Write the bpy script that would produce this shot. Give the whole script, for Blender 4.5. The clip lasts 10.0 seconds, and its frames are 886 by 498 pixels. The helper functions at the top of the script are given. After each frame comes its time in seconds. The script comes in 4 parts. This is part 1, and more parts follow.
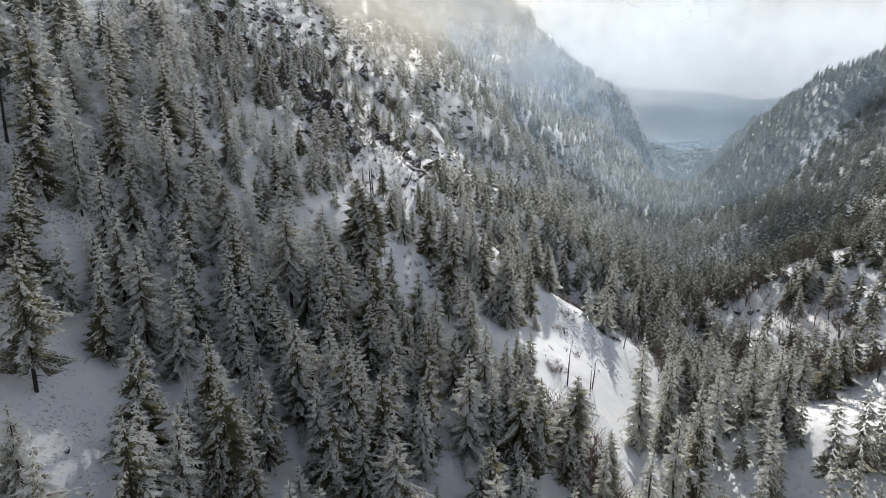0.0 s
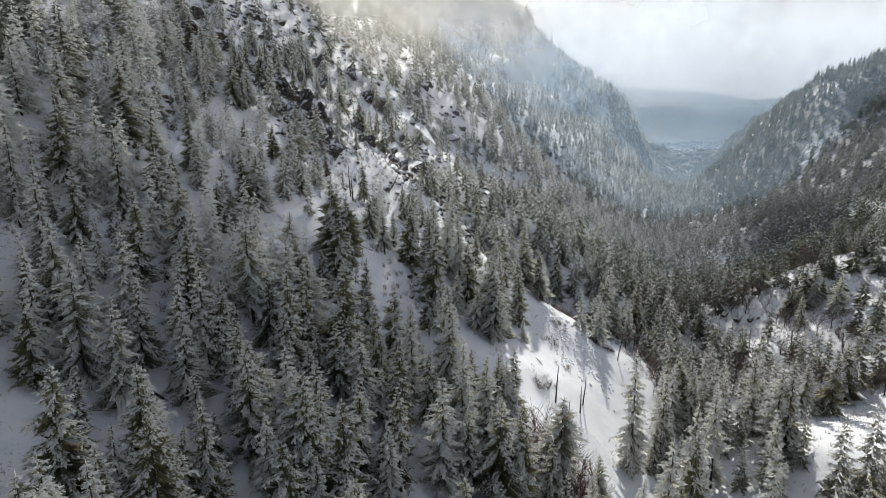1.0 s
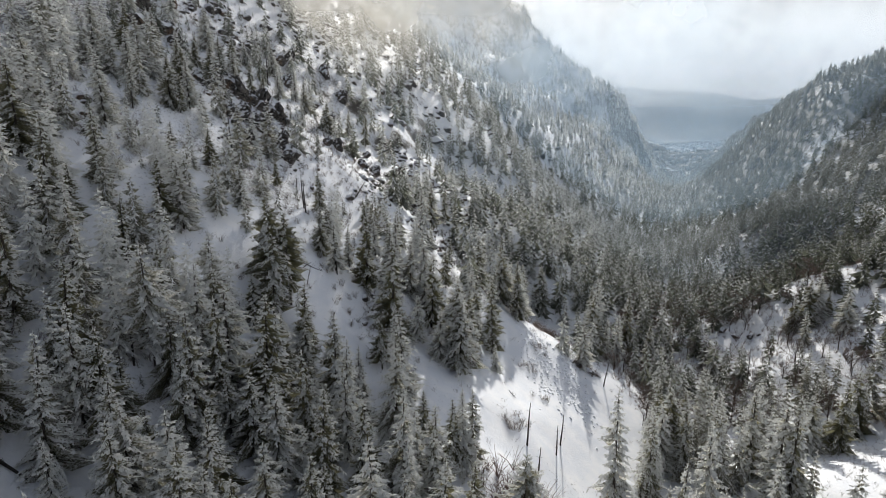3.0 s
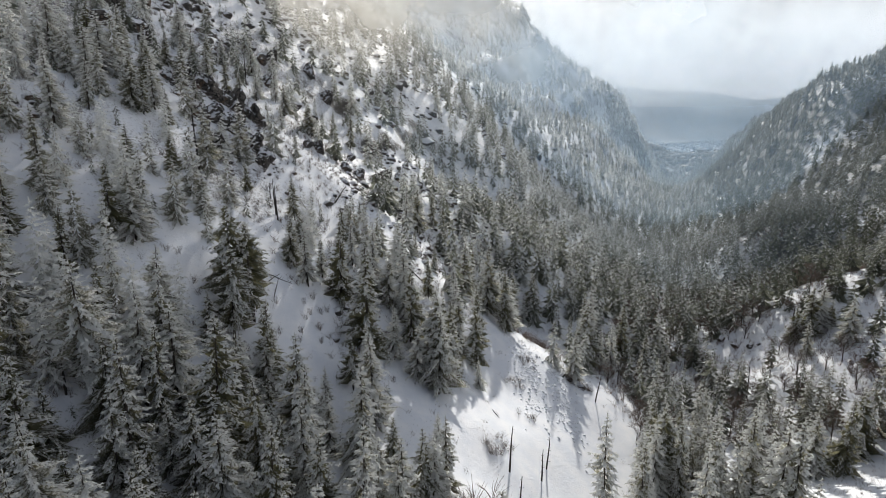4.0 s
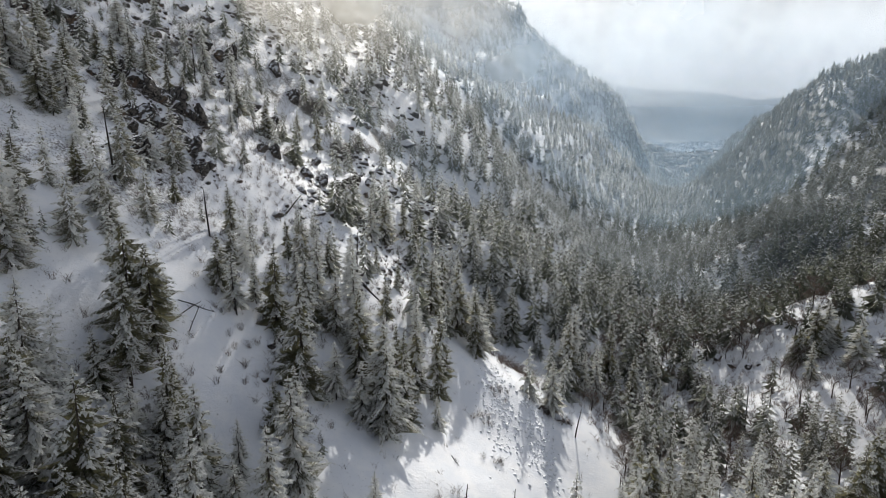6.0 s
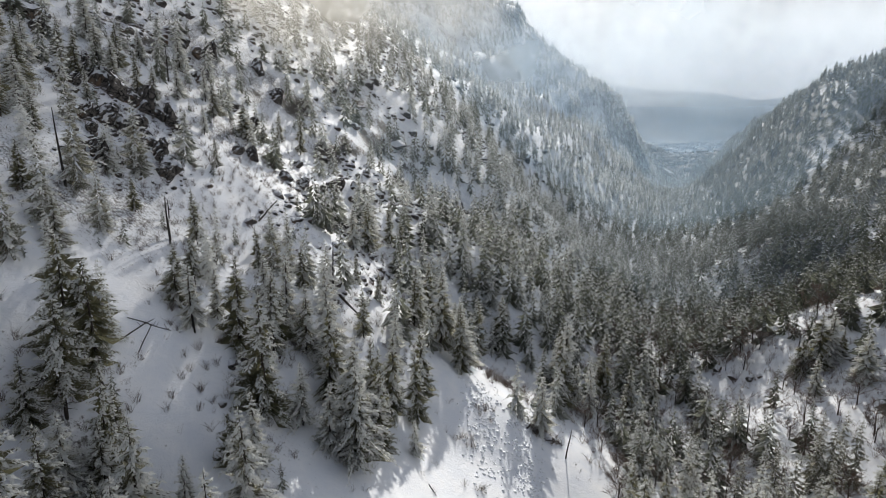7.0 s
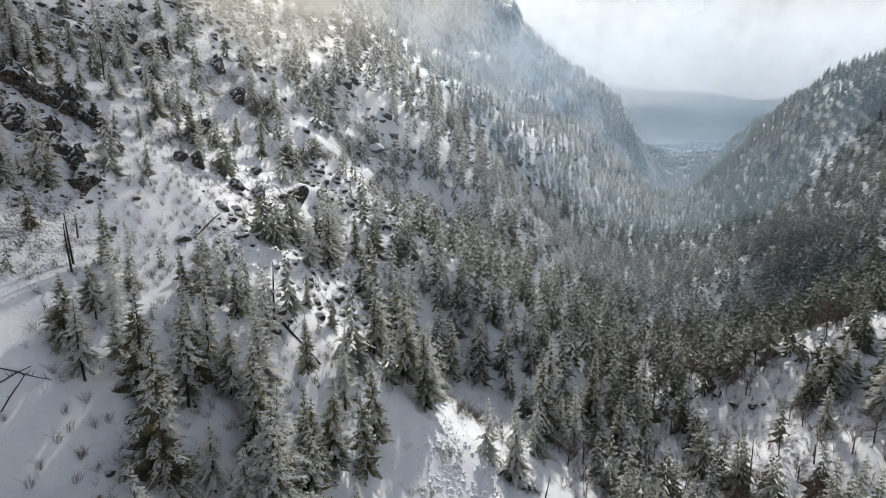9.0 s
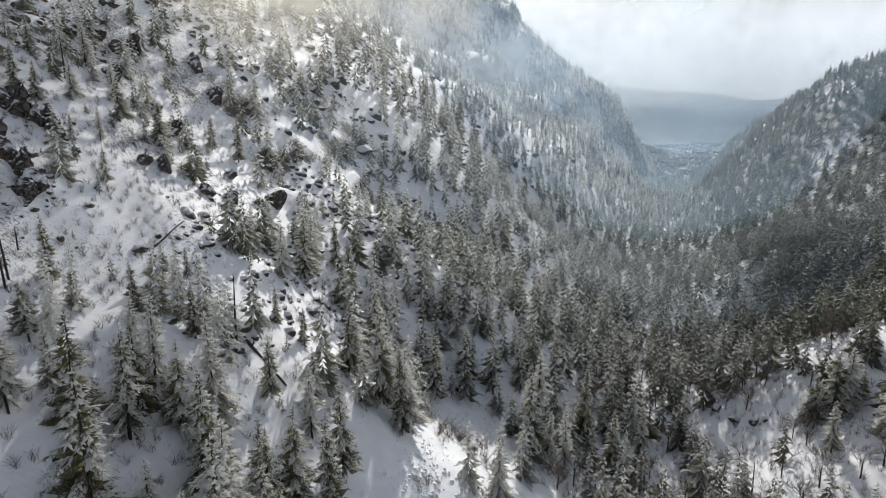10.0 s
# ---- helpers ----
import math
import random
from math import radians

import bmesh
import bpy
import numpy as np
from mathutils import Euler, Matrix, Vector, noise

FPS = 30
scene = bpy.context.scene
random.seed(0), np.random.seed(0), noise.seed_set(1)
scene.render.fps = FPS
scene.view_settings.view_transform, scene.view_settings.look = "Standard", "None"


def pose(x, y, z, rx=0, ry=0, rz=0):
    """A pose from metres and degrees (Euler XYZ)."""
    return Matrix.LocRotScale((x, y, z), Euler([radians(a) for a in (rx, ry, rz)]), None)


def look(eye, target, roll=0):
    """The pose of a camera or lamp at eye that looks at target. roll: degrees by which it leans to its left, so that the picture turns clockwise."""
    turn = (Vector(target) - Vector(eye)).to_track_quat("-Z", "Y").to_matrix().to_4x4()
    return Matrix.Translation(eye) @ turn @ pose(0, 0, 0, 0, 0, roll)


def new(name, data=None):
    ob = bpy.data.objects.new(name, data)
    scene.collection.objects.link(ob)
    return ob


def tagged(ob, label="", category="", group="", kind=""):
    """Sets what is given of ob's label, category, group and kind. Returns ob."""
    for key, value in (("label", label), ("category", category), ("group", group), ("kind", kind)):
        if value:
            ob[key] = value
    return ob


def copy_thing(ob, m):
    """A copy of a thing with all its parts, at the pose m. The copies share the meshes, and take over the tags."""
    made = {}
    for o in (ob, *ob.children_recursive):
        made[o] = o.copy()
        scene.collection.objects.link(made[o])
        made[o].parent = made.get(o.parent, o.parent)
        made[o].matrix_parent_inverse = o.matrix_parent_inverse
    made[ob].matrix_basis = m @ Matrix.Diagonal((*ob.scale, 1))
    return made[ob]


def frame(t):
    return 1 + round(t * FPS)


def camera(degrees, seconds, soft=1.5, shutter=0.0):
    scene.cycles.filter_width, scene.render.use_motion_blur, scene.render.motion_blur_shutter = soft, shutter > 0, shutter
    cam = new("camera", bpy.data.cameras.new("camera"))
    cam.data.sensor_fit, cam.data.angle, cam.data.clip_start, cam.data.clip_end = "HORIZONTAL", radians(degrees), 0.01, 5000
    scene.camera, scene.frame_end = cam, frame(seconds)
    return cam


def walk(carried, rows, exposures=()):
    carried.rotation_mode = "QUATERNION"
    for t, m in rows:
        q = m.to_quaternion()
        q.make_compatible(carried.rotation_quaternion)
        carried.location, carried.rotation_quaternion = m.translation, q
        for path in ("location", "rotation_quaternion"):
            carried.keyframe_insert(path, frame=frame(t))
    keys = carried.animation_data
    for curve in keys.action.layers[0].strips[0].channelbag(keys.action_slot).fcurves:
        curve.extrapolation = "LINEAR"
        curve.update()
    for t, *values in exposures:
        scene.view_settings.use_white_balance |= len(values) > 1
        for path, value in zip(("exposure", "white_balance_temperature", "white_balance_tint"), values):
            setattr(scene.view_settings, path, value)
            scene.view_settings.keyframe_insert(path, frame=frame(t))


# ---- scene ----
cam = camera(72.1, 10.0, 0.85)
METRES, EYE, TILT, LEAN, TURN = 90.0, 100.0, -13.5, 0.0, 0.0
ROWS = [
    (0.0, 0.0, 0.0, 0.0, 0.0, 0.0, -0.0),
    (0.5, 0.0225, 0.0441, 0.0106, -0.01, 0.01, 0.01),
    (1.0, 0.0451, 0.0882, 0.0206, -0.01, 0.02, 0.0),
    (1.5, 0.0677, 0.1319, 0.0309, 0.0, 0.04, -0.01),
    (2.0, 0.091, 0.1755, 0.0416, 0.04, 0.03, 0.04),
    (2.5, 0.1137, 0.2194, 0.0526, 0.02, 0.03, 0.02),
    (4.0, 0.1833, 0.3492, 0.0849, 0.09, 0.06, 0.07),
    (4.5, 0.2064, 0.3926, 0.0952, 0.06, 0.06, 0.08),
    (5.0, 0.2291, 0.4357, 0.1055, 0.07, 0.06, 0.07),
    (5.5, 0.2521, 0.479, 0.1159, 0.06, 0.05, 0.08),
    (7.0, 0.315, 0.6097, 0.1473, 0.1, 0.05, -0.01),
    (7.5, 0.3343, 0.654, 0.1573, 0.08, 0.05, 0.01),
    (8.0, 0.3543, 0.6976, 0.168, 0.07, 0.05, -0.0),
    (8.5, 0.3743, 0.7414, 0.1784, 0.09, 0.08, 0.05),
    (9.0, 0.3956, 0.7849, 0.189, 0.11, 0.09, 0.04),
    (9.5, 0.4168, 0.8292, 0.1991, 0.12, 0.1, 0.07),
    (10.0, 0.4383, 0.8737, 0.2096, 0.12, 0.12, 0.04),
]
walk(cam, [(t, pose(0, 0, EYE, TILT, LEAN, TURN) @ pose(METRES * x, METRES * y, METRES * z, 90 + pitch, roll, yaw)) for t, x, y, z, yaw, pitch, roll in ROWS])

# ---- world, sun, exposure ----
SUN_AZ, SUN_EL = 10.0, 26.0
sun_dir = Vector((math.sin(radians(SUN_AZ)) * math.cos(radians(SUN_EL)), math.cos(radians(SUN_AZ)) * math.cos(radians(SUN_EL)), math.sin(radians(SUN_EL))))
sun_data = bpy.data.lights.new("sun", "SUN")
sun_data.energy, sun_data.angle, sun_data.color = 5.0, radians(1.0), (1.0, 0.965, 0.90)
sun = new("sun", sun_data)
sun.matrix_world = look(tuple(sun_dir * 900), (0, 0, 0))
scene.view_settings.exposure = 0.13

world = bpy.data.worlds.new("winter_sky")
scene.world = world
world.use_nodes = True
wn, wl = world.node_tree.nodes, world.node_tree.links
wn.clear()


def wnode(kind, **values):
    n = wn.new(kind)
    for k, v in values.items():
        n.inputs[k].default_value = v
    return n


sky = wn.new("ShaderNodeTexSky")
sky.sky_type, sky.sun_disc = "NISHITA", False
sky.sun_elevation, sky.sun_rotation = radians(SUN_EL), radians(SUN_AZ)
clear = wnode("ShaderNodeBackground", Strength=0.06)
wl.new(sky.outputs[0], clear.inputs[0])
wdir = wn.new("ShaderNodeTexCoord")
flat = wn.new("ShaderNodeMapping")
flat.inputs["Scale"].default_value = (2.2, 2.2, 7.0)
wl.new(wdir.outputs["Generated"], flat.inputs[0])
puff = wnode("ShaderNodeTexNoise", Scale=1.3, Detail=5.0, Roughness=0.5)
wl.new(flat.outputs[0], puff.inputs["Vector"])
toward = wn.new("ShaderNodeVectorMath")
toward.operation = "DOT_PRODUCT"
toward.inputs[1].default_value = (math.sin(radians(13)) * 0.95, math.cos(radians(13)) * 0.95, 0.3)
wl.new(wdir.outputs["Generated"], toward.inputs[0])
glow = wn.new("ShaderNodeValToRGB")
glow.color_ramp.elements[0].position, glow.color_ramp.elements[0].color = 0.0, (0.23, 0.26, 0.325, 1)
glow.color_ramp.elements[1].position, glow.color_ramp.elements[1].color = 1.0, (1.5, 1.48, 1.42, 1)
for at, c in ((0.6, (0.37, 0.40, 0.46, 1)), (0.88, (0.56, 0.57, 0.595, 1)), (0.945, (0.90, 0.90, 0.91, 1)), (0.98, (1.2, 1.19, 1.17, 1))):
    glow.color_ramp.elements.new(at).color = c
wl.new(toward.outputs["Value"], glow.inputs[0])
tone = wn.new("ShaderNodeMapRange")
tone.inputs["From Min"].default_value, tone.inputs["From Max"].default_value = 0.38, 0.62
tone.inputs["To Min"].default_value, tone.inputs["To Max"].default_value = 0.66, 1.10
wl.new(puff.outputs[0], tone.inputs[0])
shade = wn.new("ShaderNodeVectorMath")
shade.operation = "SCALE"
wl.new(glow.outputs[0], shade.inputs[0])
wl.new(tone.outputs[0], shade.inputs["Scale"])
cloudy = wnode("ShaderNodeBackground", Strength=1.0)
wl.new(shade.outputs[0], cloudy.inputs[0])
cover = wnode("ShaderNodeMixShader", Fac=0.9)
wl.new(clear.outputs[0], cover.inputs[1])
wl.new(cloudy.outputs[0], cover.inputs[2])
wout = wn.new("ShaderNodeOutputWorld")
wl.new(cover.outputs[0], wout.inputs[0])


# ---- materials ----
class Nodes:
    """A small helper that builds one node material."""

    def __init__(self, name):
        self.mat = bpy.data.materials.new(name)
        self.mat.use_nodes = True
        self.t = self.mat.node_tree
        self.t.nodes.clear()
        self.out = self.t.nodes.new("ShaderNodeOutputMaterial")
        self.coord = self.t.nodes.new("ShaderNodeTexCoord")

    def add(self, kind, op="", **values):
        n = self.t.nodes.new(kind)
        if op:
            n.operation = op
        for k, v in values.items():
            key = k.replace("_", " ")
            if hasattr(v, "is_linked") or hasattr(v, "links"):
                self.t.links.new(v, n.inputs[key])
            else:
                n.inputs[key].default_value = v
        return n

    def link(self, a, b):
        self.t.links.new(a, b)

    def noise(self, scale, detail=4.0, rough=0.55, vec=None):
        n = self.add("ShaderNodeTexNoise", Scale=scale, Detail=detail, Roughness=rough)
        self.link(vec or self.coord.outputs["Object"], n.inputs["Vector"])
        return n.outputs[0]

    def math(self, op, a, b=0.0, clamp=False):
        n = self.add("ShaderNodeMath", op)
        n.use_clamp = clamp
        for i, v in enumerate((a, b)):
            if hasattr(v, "links"):
                self.link(v, n.inputs[i])
            else:
                n.inputs[i].default_value = v
        return n.outputs[0]

    def span(self, v, a, b, lo=0.0, hi=1.0):
        n = self.add("ShaderNodeMapRange")
        n.interpolation_type = "SMOOTHSTEP"
        self.link(v, n.inputs[0])
        for i, x in enumerate((a, b, lo, hi)):
            n.inputs[i + 1].default_value = x
        return n.outputs[0]

    def mix(self, f, a, b):
        n = self.t.nodes.new("ShaderNodeMix")
        n.data_type = "RGBA"
        for i, v in ((0, f), (6, a), (7, b)):
            if hasattr(v, "links"):
                self.link(v, n.inputs[i])
            else:
                n.inputs[i].default_value = v if i == 0 else (*v, 1)
        return n.outputs[2]

    def up(self):
        g = self.t.nodes.new("ShaderNodeNewGeometry")
        s = self.t.nodes.new("ShaderNodeSeparateXYZ")
        self.link(g.outputs["Normal"], s.inputs[0])
        return s.outputs[2]

    def bump(self, h, strength, dist):
        n = self.add("ShaderNodeBump", Strength=strength, Distance=dist)
        self.link(h, n.inputs["Height"])
        return n.outputs[0]

    def finish(self, colour, rough=0.8, normal=None, spec=0.25):
        p = self.t.nodes.new("ShaderNodeBsdfPrincipled")
        for key, v in (("Base Color", colour), ("Roughness", rough), ("Specular IOR Level", spec)):
            if hasattr(v, "links"):
                self.link(v, p.inputs[key])
            else:
                p.inputs[key].default_value = (*v, 1) if isinstance(v, tuple) else v
        if normal:
            self.link(normal, p.inputs["Normal"])
        self.link(p.outputs[0], self.out.inputs[0])
        return self.mat


def make_ground():
    m = Nodes("snowy_ground")
    big, mid, fine = m.noise(0.035, 5), m.noise(0.22, 5, 0.6), m.noise(1.6, 6, 0.65)
    grit = m.noise(7.0, 3, 0.6)
    snow = m.mix(m.span(mid, 0.35, 0.7), (0.80, 0.82, 0.86), (0.90, 0.90, 0.91))
    rock = m.mix(m.span(fine, 0.35, 0.65), (0.05, 0.047, 0.045), (0.19, 0.175, 0.16))
    scrub = m.mix(grit, (0.045, 0.04, 0.033), (0.14, 0.12, 0.10))
    steep = m.span(m.up(), 0.80, 0.52)
    bare = m.math("ADD", m.math("MULTIPLY", steep, 0.30), m.math("ADD", m.math("MULTIPLY", mid, 0.5), m.math("MULTIPLY", fine, 0.5)))
    c = m.mix(m.span(bare, 0.68, 0.78), snow, rock)
    litter = m.math("ADD", m.math("MULTIPLY", m.noise(2.1, 6, 0.7), 0.6), m.math("MULTIPLY", big, 0.45))
    place = m.t.nodes.new("ShaderNodeSeparateXYZ")
    m.link(m.coord.outputs["Object"], place.inputs[0])
    litter = m.math("SUBTRACT", litter, m.span(place.outputs[2], 88.0, 62.0, 0.0, 0.07))
    c = m.mix(m.span(m.math("ADD", litter, m.math("MULTIPLY", steep, 0.06)), 0.55, 0.65, 0, 0.85), c, scrub)
    # darker ground: forest and brush cover, plus shade painted in right of the creek
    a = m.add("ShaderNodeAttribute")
    a.attribute_name = "wood_and_shade"
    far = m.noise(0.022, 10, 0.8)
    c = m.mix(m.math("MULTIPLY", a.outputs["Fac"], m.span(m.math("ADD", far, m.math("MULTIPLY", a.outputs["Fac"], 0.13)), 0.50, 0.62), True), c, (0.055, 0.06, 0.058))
    h = m.math("ADD", m.math("MULTIPLY", fine, 0.7), m.math("MULTIPLY", grit, 0.25))
    return m.finish(c, 0.7, m.bump(h, 0.5, 0.45), 0.2)


def make_needles(name, green, snow_cut, snow_to):
    m = Nodes(name)
    a = m.add("ShaderNodeAttribute")
    a.attribute_name = "frost"
    info = m.t.nodes.new("ShaderNodeObjectInfo")
    n = m.noise(4.5, 3, 0.6)
    g = m.noise(0.55, 2)
    leaf = m.mix(m.span(g, 0.3, 0.7), green, tuple(v * 1.9 for v in green))
    leaf = m.mix(m.span(info.outputs["Random"], 0.0, 1.0, 0.0, 0.45), leaf, (0.085, 0.075, 0.04))
    f = m.math("ADD", m.math("MULTIPLY", a.outputs["Fac"], 0.66), m.math("MULTIPLY", n, 0.52))
    f = m.math("ADD", f, m.span(info.outputs["Random"], 0.0, 1.0, -0.07, 0.07))
    f = m.span(f, snow_cut, snow_to)
    c = m.mix(f, leaf, (0.82, 0.82, 0.80))
    m.finish(c, 0.75, None, 0.15)
    skin = m.out.inputs[0].links[0].from_socket
    through_light = m.t.nodes.new("ShaderNodeBsdfTranslucent")
    m.link(c, through_light.inputs["Color"])
    both = m.add("ShaderNodeMixShader", Fac=0.54)
    m.link(skin, both.inputs[1])
    m.link(through_light.outputs[0], both.inputs[2])
    m.link(both.outputs[0], m.out.inputs[0])
    return m.mat


def make_bark(name, dark, light):
    m = Nodes(name)
    v = m.add("ShaderNodeMapping")
    m.link(m.coord.outputs["Object"], v.inputs[0])
    v.inputs["Scale"].default_value = (6, 6, 1.2)
    n = m.noise(2.0, 5, 0.65, v.outputs[0])
    return m.finish(m.mix(m.span(n, 0.3, 0.7), dark, light), 0.9, m.bump(n, 0.6, 0.05))


def make_rock():
    m = Nodes("snow_capped_rock")
    n, f = m.noise(0.5, 6, 0.65), m.noise(2.5, 6, 0.7)
    rust = m.noise(0.30, 3)
    warp = m.add("ShaderNodeVectorMath", "ADD")
    m.link(m.coord.outputs["Object"], warp.inputs[0])
    wob = m.add("ShaderNodeTexNoise", Scale=1.5, Detail=3.0)
    m.link(m.coord.outputs["Object"], wob.inputs["Vector"])
    m.link(wob.outputs["Color"], warp.inputs[1])
    crack = m.t.nodes.new("ShaderNodeTexVoronoi")
    crack.feature = "DISTANCE_TO_EDGE"
    crack.inputs["Scale"].default_value = 1.6
    m.link(warp.outputs[0], crack.inputs["Vector"])
    c = m.mix(m.span(f, 0.3, 0.7), (0.055, 0.05, 0.047), (0.20, 0.18, 0.16))
    c = m.mix(m.span(rust, 0.56, 0.66, 0, 0.75), c, (0.17, 0.11, 0.07))
    c = m.mix(m.span(crack.outputs["Distance"], 0.07, 0.015), c, (0.016, 0.015, 0.014))
    s = m.math("ADD", m.up(), m.math("MULTIPLY", m.math("SUBTRACT", n, 0.5), 1.1))
    c = m.mix(m.span(s, 0.42, 0.54), c, (0.85, 0.86, 0.89))
    h = m.math("ADD", f, m.span(crack.outputs["Distance"], 0.0, 0.10))
    return m.finish(c, 0.85, m.bump(h, 0.9, 0.3))


def make_twig(name, dark, light, frost):
    m = Nodes(name)
    n = m.noise(1.3, 4, 0.7)
    c = m.mix(m.noise(0.4, 2), dark, light)
    c = m.mix(m.span(n, 0.52, 0.64, 0, frost), c, (0.78, 0.79, 0.82))
    return m.finish(c, 0.9)


def make_mist(name, colour, amount, scale, lo, hi):
    """Thin drifting vapour: mostly clear, the rest scatters light to both sides."""
    m = Nodes(name)
    g = m.t.nodes.new("ShaderNodeSeparateXYZ")
    m.link(m.coord.outputs["Generated"], g.inputs[0])
    u, v = g.outputs[0], g.outputs[2]
    edge = m.math("MULTIPLY", m.math("MULTIPLY", m.span(u, 0.0, 0.25), m.span(u, 1.0, 0.75)), m.math("MULTIPLY", m.span(v, 0.0, 0.45), m.span(v, 1.0, 0.55)))
    n = m.noise(scale, 6, 0.55)
    f = m.math("MULTIPLY", m.math("MULTIPLY", edge, m.span(n, lo, hi)), amount)
    d = m.add("ShaderNodeBsdfDiffuse", Color=(*colour, 1))
    t = m.add("ShaderNodeBsdfTranslucent", Color=(*colour, 1))
    c = m.t.nodes.new("ShaderNodeAddShader")
    m.link(d.outputs[0], c.inputs[0])
    m.link(t.outputs[0], c.inputs[1])
    clearing = m.t.nodes.new("ShaderNodeBsdfTransparent")
    x = m.t.nodes.new("ShaderNodeMixShader")
    m.link(f, x.inputs[0])
    m.link(clearing.outputs[0], x.inputs[1])
    m.link(c.outputs[0], x.inputs[2])
    m.link(x.outputs[0], m.out.inputs[0])
    return m.mat


def make_snow():
    m = Nodes("loose_snow")
    n = m.noise(1.4, 5, 0.6)
    return m.finish(m.mix(n, (0.80, 0.82, 0.85), (0.91, 0.91, 0.92)), 0.7, m.bump(n, 0.4, 0.1), 0.2)


def make_plaster():
    m = Nodes("pale_house_wall")
    return m.finish(m.mix(m.noise(0.3, 3), (0.35, 0.33, 0.30), (0.6, 0.57, 0.52)), 0.8)


PLASTER = make_plaster()
GROUND = make_ground()
NEEDLES = make_needles("frosted_needles", (0.115, 0.11, 0.066), 0.265, 0.50)
NEEDLES_FAR = make_needles("frosted_needles_far", (0.10, 0.106, 0.082), 0.22, 0.60)
BARK = make_bark("conifer_bark", (0.028, 0.023, 0.02), (0.085, 0.07, 0.06))
DEAD = make_bark("dead_wood", (0.022, 0.02, 0.019), (0.07, 0.062, 0.056))
ROCK = make_rock()
TWIG = make_twig("bare_twigs", (0.08, 0.058, 0.047), (0.20, 0.152, 0.125), 0.5)
CREEK_TWIG = make_twig("creek_twigs", (0.105, 0.072, 0.058), (0.25, 0.18, 0.15), 0.3)
RUSSET = make_twig("russet_twigs", (0.16, 0.07, 0.035), (0.32, 0.15, 0.07), 0.15)


# ---- terrain ----
def lattice(ix, iy, seed):
    n = (ix.astype(np.int64) * 374761393 + iy.astype(np.int64) * 668265263 + seed * 144665) & 0x7FFFFFFF
    n = ((n ^ (n >> 13)) * 1274126177) & 0x7FFFFFFF
    return ((n ^ (n >> 16)) & 0xFFFF) / 65535.0


def vnoise(x, y, size, seed=0):
    """Smooth value noise from -1 to 1, for arrays."""
    u, v = x / size, y / size
    ix, iy = np.floor(u), np.floor(v)
    fu, fv = u - ix, v - iy
    fu, fv = fu * fu * (3 - 2 * fu), fv * fv * (3 - 2 * fv)
    a, b = lattice(ix, iy, seed), lattice(ix + 1, iy, seed)
    c, d = lattice(ix, iy + 1, seed), lattice(ix + 1, iy + 1, seed)
    return 2 * ((a + (b - a) * fu) + ((c + (d - c) * fu) - (a + (b - a) * fu)) * fv) - 1


def ramp(v, k):
    return k * np.logaddexp(0, v / k)


def ease(v, a, b):
    s = np.clip((v - a) / (b - a), 0, 1)
    return s * s * (3 - 2 * s)


def creek(y):
    """Where the bottom of the valley lies, along x."""
    return 90 + 0.38 * (y - 205) + 5 * np.sin(y / 43.0) * np.clip((y - 100) / 100, 0, 1)


# landforms on the valley's sides: place, width and height of benches, ribs, knobs and hollows
LANDFORMS = [
    (-45, 75, 28, -9.2), (-20, 92, 24, -0), (-12, 120, 22, -1.9), (5, 135, 22, -1.8), (10, 105, 22, 6.9),
    (-30, 152, 30, 1.3), (0, 190, 28, -0.5), (-60, 190, 40, 0.8), (-20, 165, 16, -3.1), (-28, 64, 18, 1.1),
    (-2, 197, 14, 2.2), (-25, 175, 14, 1), (-7, 113, 14, -7), (-42, 175, 20, 1.2), (-34, 212, 18, 1.6),
]
# the same for the valley floor, its far side and the ribs beyond
VALLEY_FORMS = [
    (30, 170, 22, 2.1), (55, 172, 24, 2.7), (90, 205, 26, -3.9), (110, 232, 26, 3), (128, 195, 24, 4.3),
    (146, 230, 26, 11.1), (100, 150, 28, -3.5), (-30, 280, 50, 0.7), (10, 310, 36, -8.2), (60, 400, 40, 0.9),
    (90, 430, 36, -8.5), (10, 460, 60, 6.6), (180, 330, 36, 16.4), (235, 370, 40, 9.1), (300, 520, 50, 3.5),
    (345, 510, 45, 3.1), (340, 600, 42, 12.8), (25, 300, 30, -11), (-10, 245, 30, -10.2), (35, 213, 24, -10.5),
    (86, 133, 20, 5.9), (118, 231, 16, -2.1), (112, 212, 14, -4), (132, 203, 14, -4.1), (88, 118, 16, 3.1),
    (52, 240, 22, 4.3), (25, 132, 12, 2.6), (28, 160, 14, -3.3),
]


